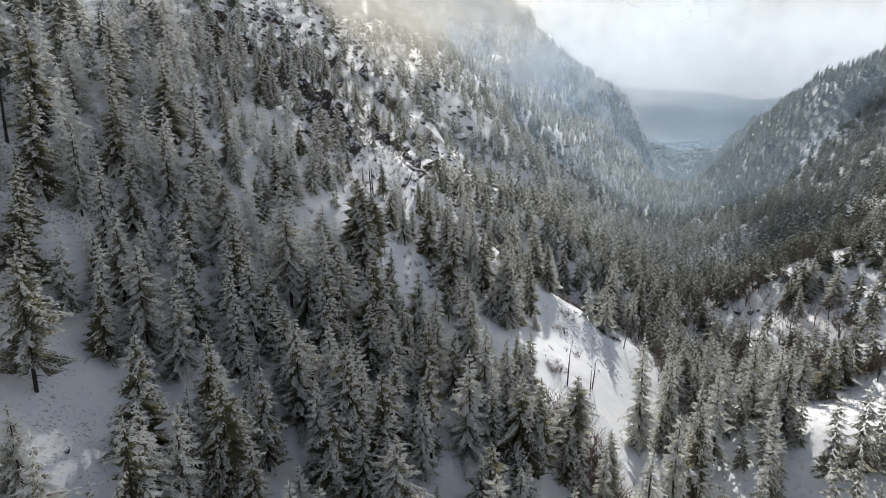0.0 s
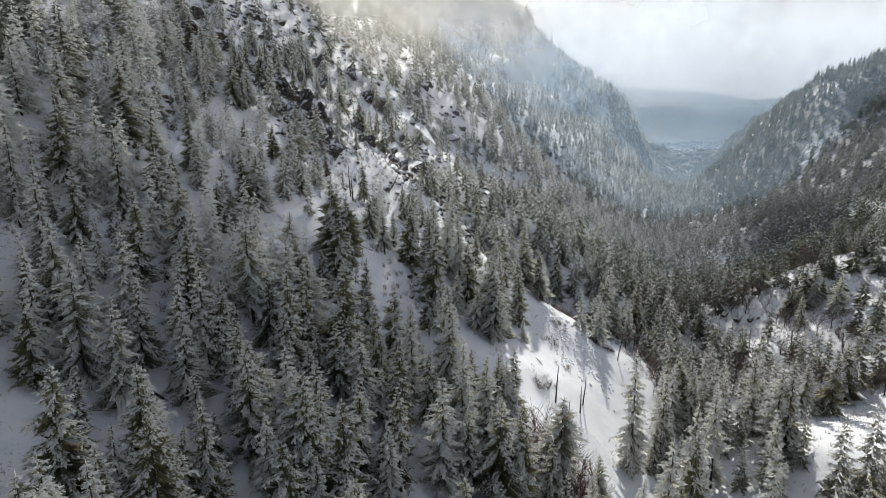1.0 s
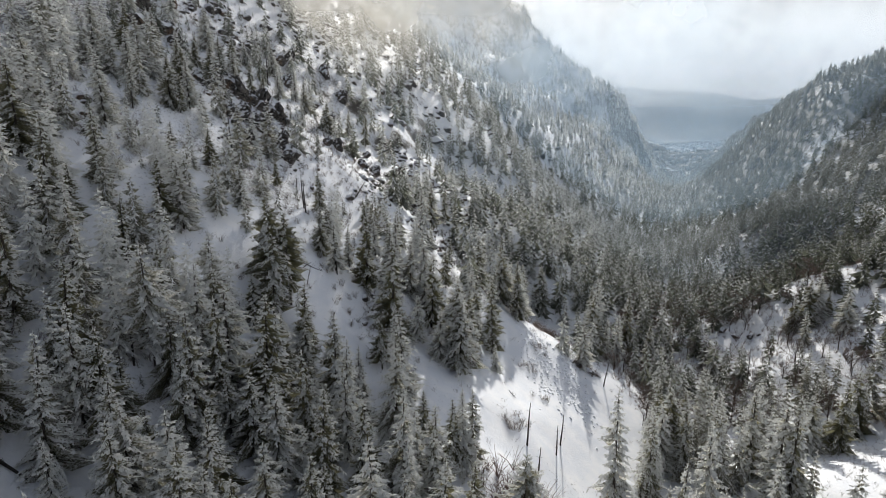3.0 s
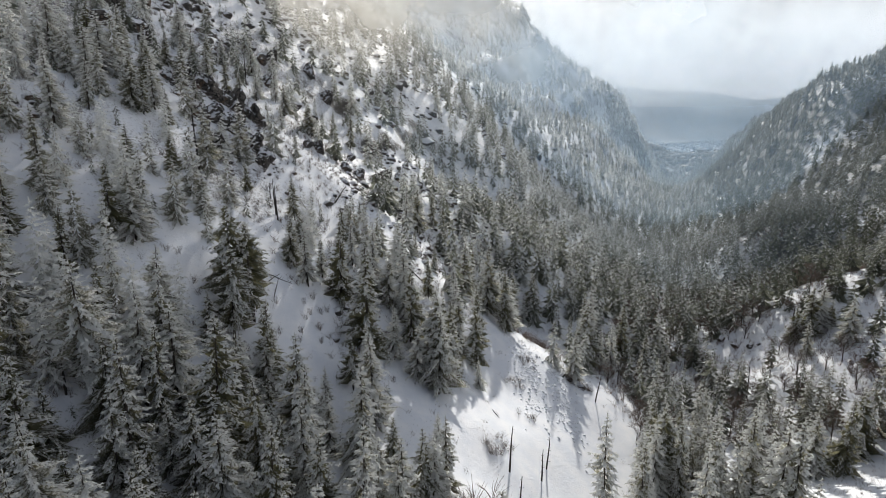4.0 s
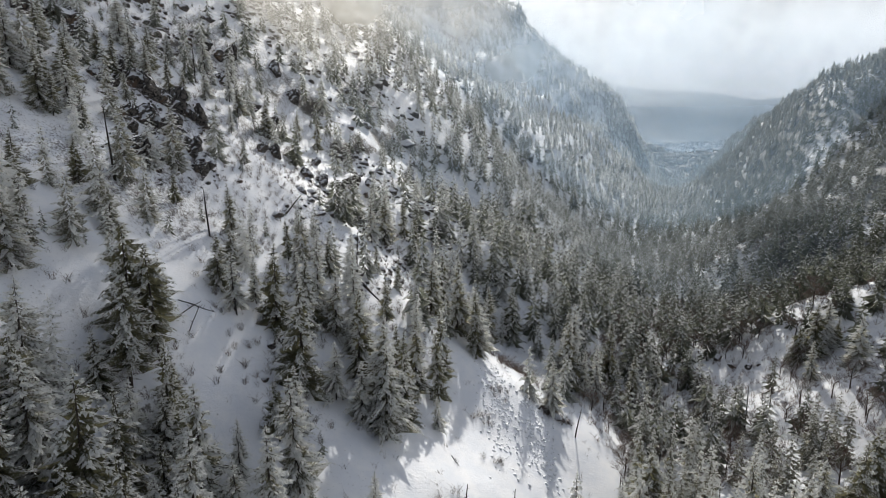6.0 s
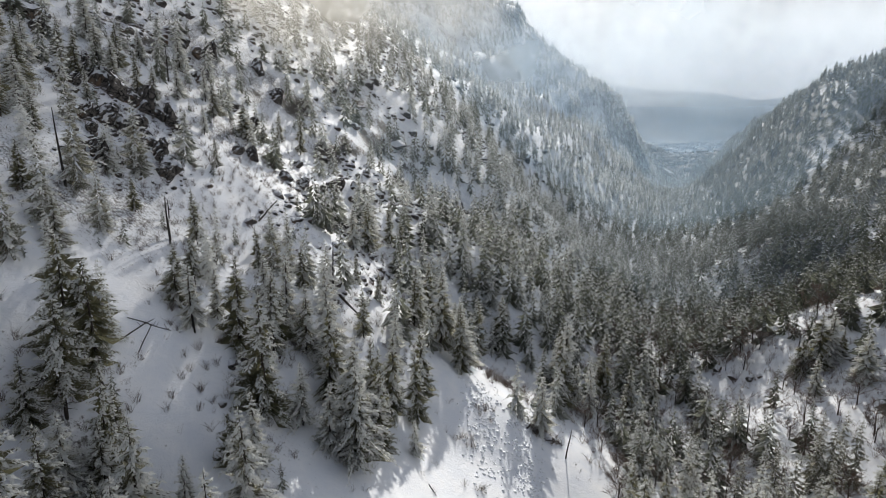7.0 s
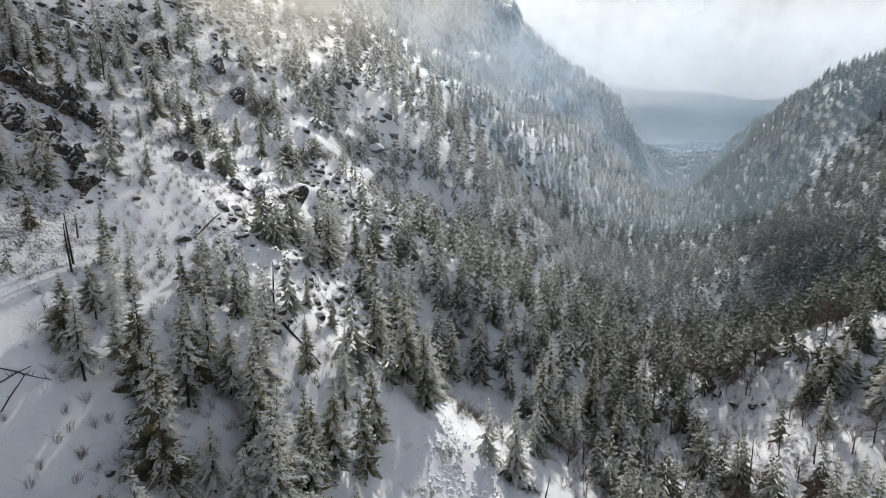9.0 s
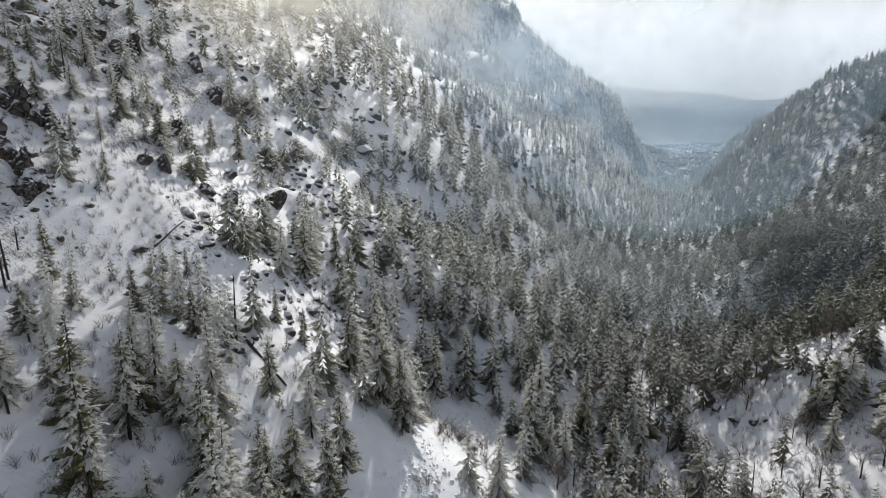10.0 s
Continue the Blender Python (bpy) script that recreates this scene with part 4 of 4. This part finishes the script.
def rock(x, y, size, k, turn, sink=0.25, name="rock", label="grey angular rock capped with snow", group="rocks on the slope", flat_z=1.0):
    ob = new(name, ROCKS[k % len(ROCKS)])
    ob.matrix_basis = pose(x, y, float(height(x, y)) + size * (0.5 - sink) * flat_z, random.uniform(-12, 12), random.uniform(-12, 12), turn)
    ob.scale = (size, size, size * flat_z)
    return tagged(ob, label, "rock", group)


random.seed(17)
def ledge_mesh(seed, length, wide, tall):
    """A craggy rib of rock: flat broken faces and stepped layers, one solid piece."""
    rng = random.Random(seed)
    bm = bmesh.new()
    bmesh.ops.create_icosphere(bm, subdivisions=4, radius=1.0)
    planes = []
    for k in range(22):
        n = Vector((rng.gauss(0, 0.9), rng.gauss(0, 1), rng.gauss(0, 0.7))).normalized()
        planes.append((n, rng.uniform(0.42, 0.85)))
    off = Vector((seed * 3.1, seed * 1.7, 0))
    for v in bm.verts:
        for n, d in planes:
            over = v.co.dot(n) - d
            if over > 0:
                v.co -= n * over * 0.96
        p = Vector((v.co.x * length, v.co.y * wide, v.co.z * tall))
        # layers that dip along the rib, each standing out differently
        layer = (p.z + 0.35 * p.x + 0.3 * noise.noise(p * 0.5 + off)) / 0.55
        step = math.floor(layer)
        out = 0.30 * (noise.noise(Vector((step * 7.3, p.x * 0.35 + seed, 0.0))))
        crack = max(0.0, 1 - abs(noise.noise(Vector((p.x * 0.9, step * 3.0, seed)))) * 7)
        side = Vector((0, p.y, 0)).normalized() if abs(p.y) > 0.05 else Vector((0, 0, 0))
        p += side * (out - 0.28 * crack)
        p += Vector((noise.noise(p * 1.3 + off), noise.noise(p * 1.3 - off), noise.noise(p * 1.4 + off * 2))) * 0.22
        v.co = p
    me = bpy.data.meshes.new("rock_ledge")
    bm.to_mesh(me)
    bm.free()
    me.materials.append(ROCK)
    return me


LEDGE_SHAPES = [ledge_mesh(150, 2.9, 1.5, 1.9), ledge_mesh(151, 2.5, 1.4, 2.2), ledge_mesh(152, 2.2, 1.2, 1.4), ledge_mesh(153, 1.7, 1.1, 1.2)]
# place, size, shape: two ribs of ledges that run down the slope, and smaller ones about them
UPPER_LEDGES = [
    (-51.0, 192.7, 0.9, 2), (-48.6, 191.2, 0.9, 1), (-46.0, 190.4, 0.9, 2), (-44.0, 190.0, 1.1, 0), (-41.5, 189.8, 1.2, 1), (-39.4, 191.0, 1.2, 0), (-37.4, 192.6, 1.2, 1), (-34.9, 194.1, 1.2, 0), (-32.6, 194.3, 1.1, 1), (-30.6, 193.6, 0.8, 3),
    (-39.4, 173.9, 1.0, 2), (-37.3, 176.8, 1.0, 1), (-35.5, 178.6, 1.1, 0), (-33.3, 179.1, 1.1, 1), (-30.8, 179.1, 1.1, 0), (-28.1, 178.4, 1.2, 1), (-25.8, 177.6, 1.0, 0),
    (-34.7, 162.7, 1.0, 0), (-33.2, 165.6, 1.0, 1), (-31.4, 167.2, 0.8, 2), (-25.6, 174.7, 0.9, 3), (-36.6, 170.4, 0.8, 3), (-48.3, 181.3, 0.9, 0), (-45.8, 182.6, 0.7, 3),
]
FAR_LEDGES = [
    (-38.5, 229, 1.0, 1), (-31.5, 233.3, 1.1, 0), (-25.9, 229.3, 1.0, 1), (-32.7, 265.4, 1.3, 0), (-42, 247.9, 1.2, 1), (-47.6, 242.4, 1.2, 0), (-26.3, 259.9, 1.2, 1),
    (-22, 206, 0.8, 2), (-19.4, 209, 0.8, 1), (-12.8, 214, 0.9, 0), (-9.6, 219.5, 0.8, 1), (-60, 196, 1.0, 2), (-63, 201, 1.1, 0), (-4, 236, 1.0, 1), (1, 246, 1.1, 0), (-14, 233, 0.9, 2),
]
LEDGES = UPPER_LEDGES + FAR_LEDGES
for x, y, s, k in LEDGES:
    ob = new("rock_ledge", LEDGE_SHAPES[k])
    fall = math.degrees(math.atan(float(height(x - 2, y) - height(x + 2, y)) / 4))
    ob.matrix_basis = pose(x, y, float(height(x, y)) + 0.9 * s, random.uniform(-18, 18), fall * random.uniform(0.3, 0.9), random.uniform(-55, 30))
    s *= random.uniform(1.15, 1.8)
    ob.scale = (s * random.uniform(0.75, 1.0), s * random.uniform(0.9, 1.2), s * random.uniform(1.1, 1.5))
    tagged(ob, "brown fractured rock ledge with snow on its top", "rock ledge", "ledges of the outcrop")
for i, (x, y, s) in enumerate([(-28.7, 90.8, 1.3), (-2.9, 134.6, 0.6), (112.2, 229.5, 1.5), (113.9, 222.6, 1.3), (116.7, 218.8, 1.4), (119, 218, 1.1), (87.7, 205.1, 1.9), (86.2, 203.6, 1.3), (-25.4, 222.8, 2.2), (8, 317, 3.2), (33.8, 308.4, 3.4), (37, 306, 2.6), (-43.8, 243.5, 2.4), (-68.2, 191.7, 3.0), (-68.6, 215.2, 3.0), (-66, 198, 2.6), (-71, 205, 2.8), (-36, 62, 0.25), (-40, 58, 0.3), (45.5, 170.4, 0.9), (47.2, 170.2, 0.8), (49, 170.6, 1.0), (51, 170.9, 0.9), (52.5, 171.4, 0.7)]):
    rock(x, y, s, i + 2, random.uniform(0, 360))
x, y, rng = scatter((-75, 150), (30, 330), 7.5, 61, lambda x, y, r: (vnoise(x, y, 30, 62) > 0.12) & (creek(y) - x > 78) & (r.random(x.size) < 0.62))
for i in range(len(x)):
    rock(x[i], y[i], rng.uniform(0.7, 2.3), i, rng.uniform(0, 360), 0.3)


def talus(name, x, y, rng, lo, hi, label):
    """Broken stones, too many to count, in one mesh."""
    bm = bmesh.new()
    bmesh.ops.create_icosphere(bm, subdivisions=1 if hi < 0.5 or lo > 1 else 2, radius=1.0)
    rnd = random.Random(5)
    for v in bm.verts:
        for n, d in ((Vector((rnd.gauss(0, 1), 0.3, 0.5)).normalized(), 0.6), (Vector((-0.6, 0.5, 0.4)).normalized(), 0.55), (Vector((0.3, -0.8, 0.2)).normalized(), 0.6), (Vector((0.1, 0.1, 1)).normalized(), 0.6)):
            over = v.co.dot(n) - d
            if over > 0:
                v.co -= n * over * 0.9
    base = np.array([v.co[:] for v in bm.verts])
    tri = np.array([[v.index for v in f.verts] for f in bm.faces])
    bm.free()
    n = len(x)
    a, s = rng.uniform(0, 6.28, n), rng.uniform(lo, hi, n)
    stretch = rng.uniform(0.6, 1.4, (n, 1, 3)) * s[:, None, None] * np.array([1, 1, 1.0])
    p = base[None] * stretch
    c, q = np.cos(a)[:, None], np.sin(a)[:, None]
    X = p[:, :, 0] * c - p[:, :, 1] * q + x[:, None]
    Y = p[:, :, 0] * q + p[:, :, 1] * c + y[:, None]
    Z = p[:, :, 2] + (height(x, y) + (-0.05 if hi < 1.5 else -0.2) * s)[:, None]
    faces = (tri[None] + (np.arange(n) * len(base))[:, None, None]).reshape(-1, 3)
    me = mesh_of(name, np.stack([X, Y, Z], -1).reshape(-1, 3), faces)
    me.materials.append(ROCK)
    return tagged(new(name, me), label, "rocks", "", "stuff")


x, y, rng = scatter((-85, 135), (60, 430), 2.6, 63, lambda x, y, r: (ease(vnoise(x, y, 26, 62) + 0.5 * vnoise(x, y, 9, 64), -0.15, 0.45) * (creek(y) - x > 66) > r.random(x.size) * 1.1))
talus("talus", x, y, rng, 0.35, 1.6, "snow-dusted broken rock on the steep slope")
x, y, rng = scatter((-120, 235), (420, 640), 5.6, 65, lambda x, y, r: (craggy(x, y) > r.random(x.size) * 1.25))
talus("crags", x, y, rng, 1.2, 4.0, "grey crags breaking through the forest on the ribs")
rng = np.random.default_rng(67)
pick = rng.integers(0, 24, 240)
lx, ly = np.array([p[0] for p in LEDGES])[pick], np.array([p[1] for p in LEDGES])[pick]
talus("rubble", lx + rng.normal(0.8, 2.4, 240), ly + rng.normal(-0.5, 2.8, 240), rng, 0.2, 0.8, "broken rubble under the rock ledges")


SNOW = make_snow()
rng = np.random.default_rng(66)
n = 800
u = rng.random(n)
cx = np.where(u < 0.55, 36 + rng.normal(0, 2.2, n), 44 + rng.normal(0, 1.8, n))
cy = np.where(u < 0.55, 164 + rng.normal(0, 8, n), 160 + rng.normal(0, 7, n))
clods = talus("snow_clods", cx, cy, rng, 0.08, 0.45, "tumbled clods of snow on the bright clearing")
clods["category"] = "snow clods"
clods.data.materials.clear()
clods.data.materials.append(SNOW)


# ---- the far valley ----
def house(x, y, w, d, h, turn, label):
    """A far house: wall, gabled roof."""
    ob = new("house")
    bm = bmesh.new()
    bmesh.ops.create_cube(bm, size=1.0)
    for v in bm.verts:
        v.co = Vector((v.co.x * w, v.co.y * d, (v.co.z + 0.5) * h - (1.5 if v.co.z < 0 else 0)))
    me = bpy.data.meshes.new("wall")
    bm.to_mesh(me)
    bm.free()
    me.materials.append(PLASTER)
    part("wall", me, ob)
    k, t = 0.6, 0.35
    co = []
    for s in (-1, 1):
        e = s * (w / 2 + k)
        co += [(e, -d / 2 - k, h - 0.2), (e, 0, h + d * 0.32), (e, d / 2 + k, h - 0.2), (e, d / 2 + k, h + t - 0.2), (e, 0, h + d * 0.32 + t), (e, -d / 2 - k, h + t - 0.2)]
    fa = [(0, 1, 7, 6), (1, 2, 8, 7), (2, 3, 9, 8), (3, 4, 10, 9), (4, 5, 11, 10), (5, 0, 6, 11), (0, 5, 4, 1), (1, 4, 3, 2), (6, 7, 10, 11), (7, 8, 9, 10)]
    rm = mesh_of("roof", co, fa)
    rm.materials.append(SNOW)
    part("roof", rm, ob, "snow-covered gabled roof")
    ob.matrix_basis = pose(x, y, float(height(x, y)), 0, 0, turn)
    return tagged(ob, label, "house", "houses of the far town")


rng = np.random.default_rng(71)
for i in range(70):
    yy = rng.uniform(1650, 2600)
    xx = yy * rng.uniform(0.33, 0.47)
    house(xx, yy, rng.uniform(10, 26), rng.uniform(8, 13), rng.uniform(4, 9), rng.uniform(0, 180), "pale far-off house with a snowy roof")


def far_town(n, seed):
    """The rest of the town, too far to tell house from house."""
    rng = np.random.default_rng(seed)
    y = rng.uniform(1400, 2750, n)
    x = y * rng.uniform(0.27, 0.48, n)
    keep = vnoise(x, y, 130, 14) > -0.25
    x, y = x[keep], y[keep]
    n = len(x)
    w, d, h, a = rng.uniform(5, 13, n), rng.uniform(4, 7, n), rng.uniform(4, 8, n), rng.uniform(0, 3.14, n)
    box = np.array([(-1, -1, -0.3), (1, -1, -0.3), (1, 1, -0.3), (-1, 1, -0.3), (-1, -1, 0.7), (1, -1, 0.7), (1, 1, 0.7), (-1, 1, 0.7), (-1, 0, 1.1), (1, 0, 1.1)], float)
    px, py, pz = box[None, :, 0] * w[:, None], box[None, :, 1] * d[:, None], box[None, :, 2] * h[:, None]
    c, s = np.cos(a)[:, None], np.sin(a)[:, None]
    co = np.stack([px * c - py * s + x[:, None], px * s + py * c + y[:, None], pz + height(x, y)[:, None]], -1).reshape(-1, 3)
    tri = np.array([(0, 1, 5), (0, 5, 4), (2, 3, 7), (2, 7, 6), (1, 2, 6), (1, 6, 5), (3, 0, 4), (3, 4, 7), (4, 5, 9), (4, 9, 8), (6, 7, 8), (6, 8, 9), (5, 6, 9), (7, 4, 8)])
    me = mesh_of("far_town", co, (tri[None] + (np.arange(n) * 10)[:, None, None]).reshape(-1, 3))
    me.materials.append(PLASTER)
    return tagged(new("far_town", me), "hazy far-off town in the wide valley", "town", "", "stuff")


far_town(1900, 72)


# ---- mist ----
def mist(place, wide, tall, turn, bow, material, label):
    """A thin curved bank of vapour."""
    co, fa, n, m = [], [], 24, 1
    for j in range(m + 1):
        for i in range(n + 1):
            u, v = i / n - 0.5, j / m - 0.5
            co.append((u * wide, bow * u * u * 4, v * tall))
    for j in range(m):
        for i in range(n):
            a = j * (n + 1) + i
            fa.append((a, a + 1, a + n + 2, a + n + 1))
    me = mesh_of("mist_bank", co, fa)
    me.polygons.foreach_set("use_smooth", np.ones(len(fa), bool))
    me.materials.append(material)
    ob = new("mist_bank", me)
    ob.matrix_world = pose(*place, 0, 0, turn)
    return tagged(ob, label, "mist", "", "stuff")


def haze(y, low, high, material, label):
    """A thin upright sheet across the whole valley that stands in for hazy air."""
    co, fa, n = [], [], 30
    for j in range(13):
        for i in range(n + 1):
            x = (i / n - 0.5) * 2.4 * y + 0.1 * y
            co.append((x, y + 18 * math.sin(i * 0.9 + y) + 10 * math.sin(j * 1.3), low + (high - low) * j / 12))
    for j in range(12):
        for i in range(n):
            a = j * (n + 1) + i
            fa.append((a, a + 1, a + n + 2, a + n + 1))
    me = mesh_of("haze", co, fa)
    me.polygons.foreach_set("use_smooth", np.ones(len(fa), bool))
    me.materials.append(material)
    return tagged(new("haze", me), label, "haze", "", "stuff")


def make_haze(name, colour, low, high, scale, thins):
    """Tint of a haze sheet, thinning out towards its top."""
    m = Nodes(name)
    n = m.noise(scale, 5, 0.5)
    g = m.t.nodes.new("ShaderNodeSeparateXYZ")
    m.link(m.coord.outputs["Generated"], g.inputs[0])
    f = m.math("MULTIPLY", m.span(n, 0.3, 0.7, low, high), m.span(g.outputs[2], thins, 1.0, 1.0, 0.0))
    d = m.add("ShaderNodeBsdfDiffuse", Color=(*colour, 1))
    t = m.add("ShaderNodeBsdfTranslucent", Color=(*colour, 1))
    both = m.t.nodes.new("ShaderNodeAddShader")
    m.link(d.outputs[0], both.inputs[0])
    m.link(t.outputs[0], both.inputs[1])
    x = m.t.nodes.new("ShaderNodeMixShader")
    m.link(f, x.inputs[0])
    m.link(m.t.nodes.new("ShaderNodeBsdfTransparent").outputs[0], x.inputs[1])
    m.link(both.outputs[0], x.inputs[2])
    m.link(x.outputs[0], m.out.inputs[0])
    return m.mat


# the blue of distant air is put into the colour of these sheets
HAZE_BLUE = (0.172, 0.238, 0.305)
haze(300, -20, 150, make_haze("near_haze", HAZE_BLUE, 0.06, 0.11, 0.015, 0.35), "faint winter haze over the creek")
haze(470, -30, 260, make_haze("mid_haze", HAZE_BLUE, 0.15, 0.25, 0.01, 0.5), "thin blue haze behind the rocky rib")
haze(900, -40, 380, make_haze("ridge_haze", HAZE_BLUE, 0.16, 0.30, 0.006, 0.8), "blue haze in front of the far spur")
# seen mist carried on upwards, out of view, to shade the upper slope
mist((-6, 296, 176), 150, 130, 14, 12, make_mist("shading_cloud", (0.38, 0.37, 0.35), 0.75, 0.02, 0.2, 0.45), "low cloud above the rib, extended out of view to shade the slope")
mist((2, 288, 146), 140, 86, 20, 10, make_mist("warm_mist", (0.74, 0.70, 0.62), 0.27, 0.03, 0.38, 0.66), "thin sunlit mist drifting along the rocky rib")
mist((110, 600, 160), 420, 240, -8, 30, make_mist("valley_mist", (0.50, 0.57, 0.63), 0.28, 0.012, 0.38, 0.66), "bluish mist hanging in the side gully")
# two more tinted sheets that paint aerial haze over the far valley
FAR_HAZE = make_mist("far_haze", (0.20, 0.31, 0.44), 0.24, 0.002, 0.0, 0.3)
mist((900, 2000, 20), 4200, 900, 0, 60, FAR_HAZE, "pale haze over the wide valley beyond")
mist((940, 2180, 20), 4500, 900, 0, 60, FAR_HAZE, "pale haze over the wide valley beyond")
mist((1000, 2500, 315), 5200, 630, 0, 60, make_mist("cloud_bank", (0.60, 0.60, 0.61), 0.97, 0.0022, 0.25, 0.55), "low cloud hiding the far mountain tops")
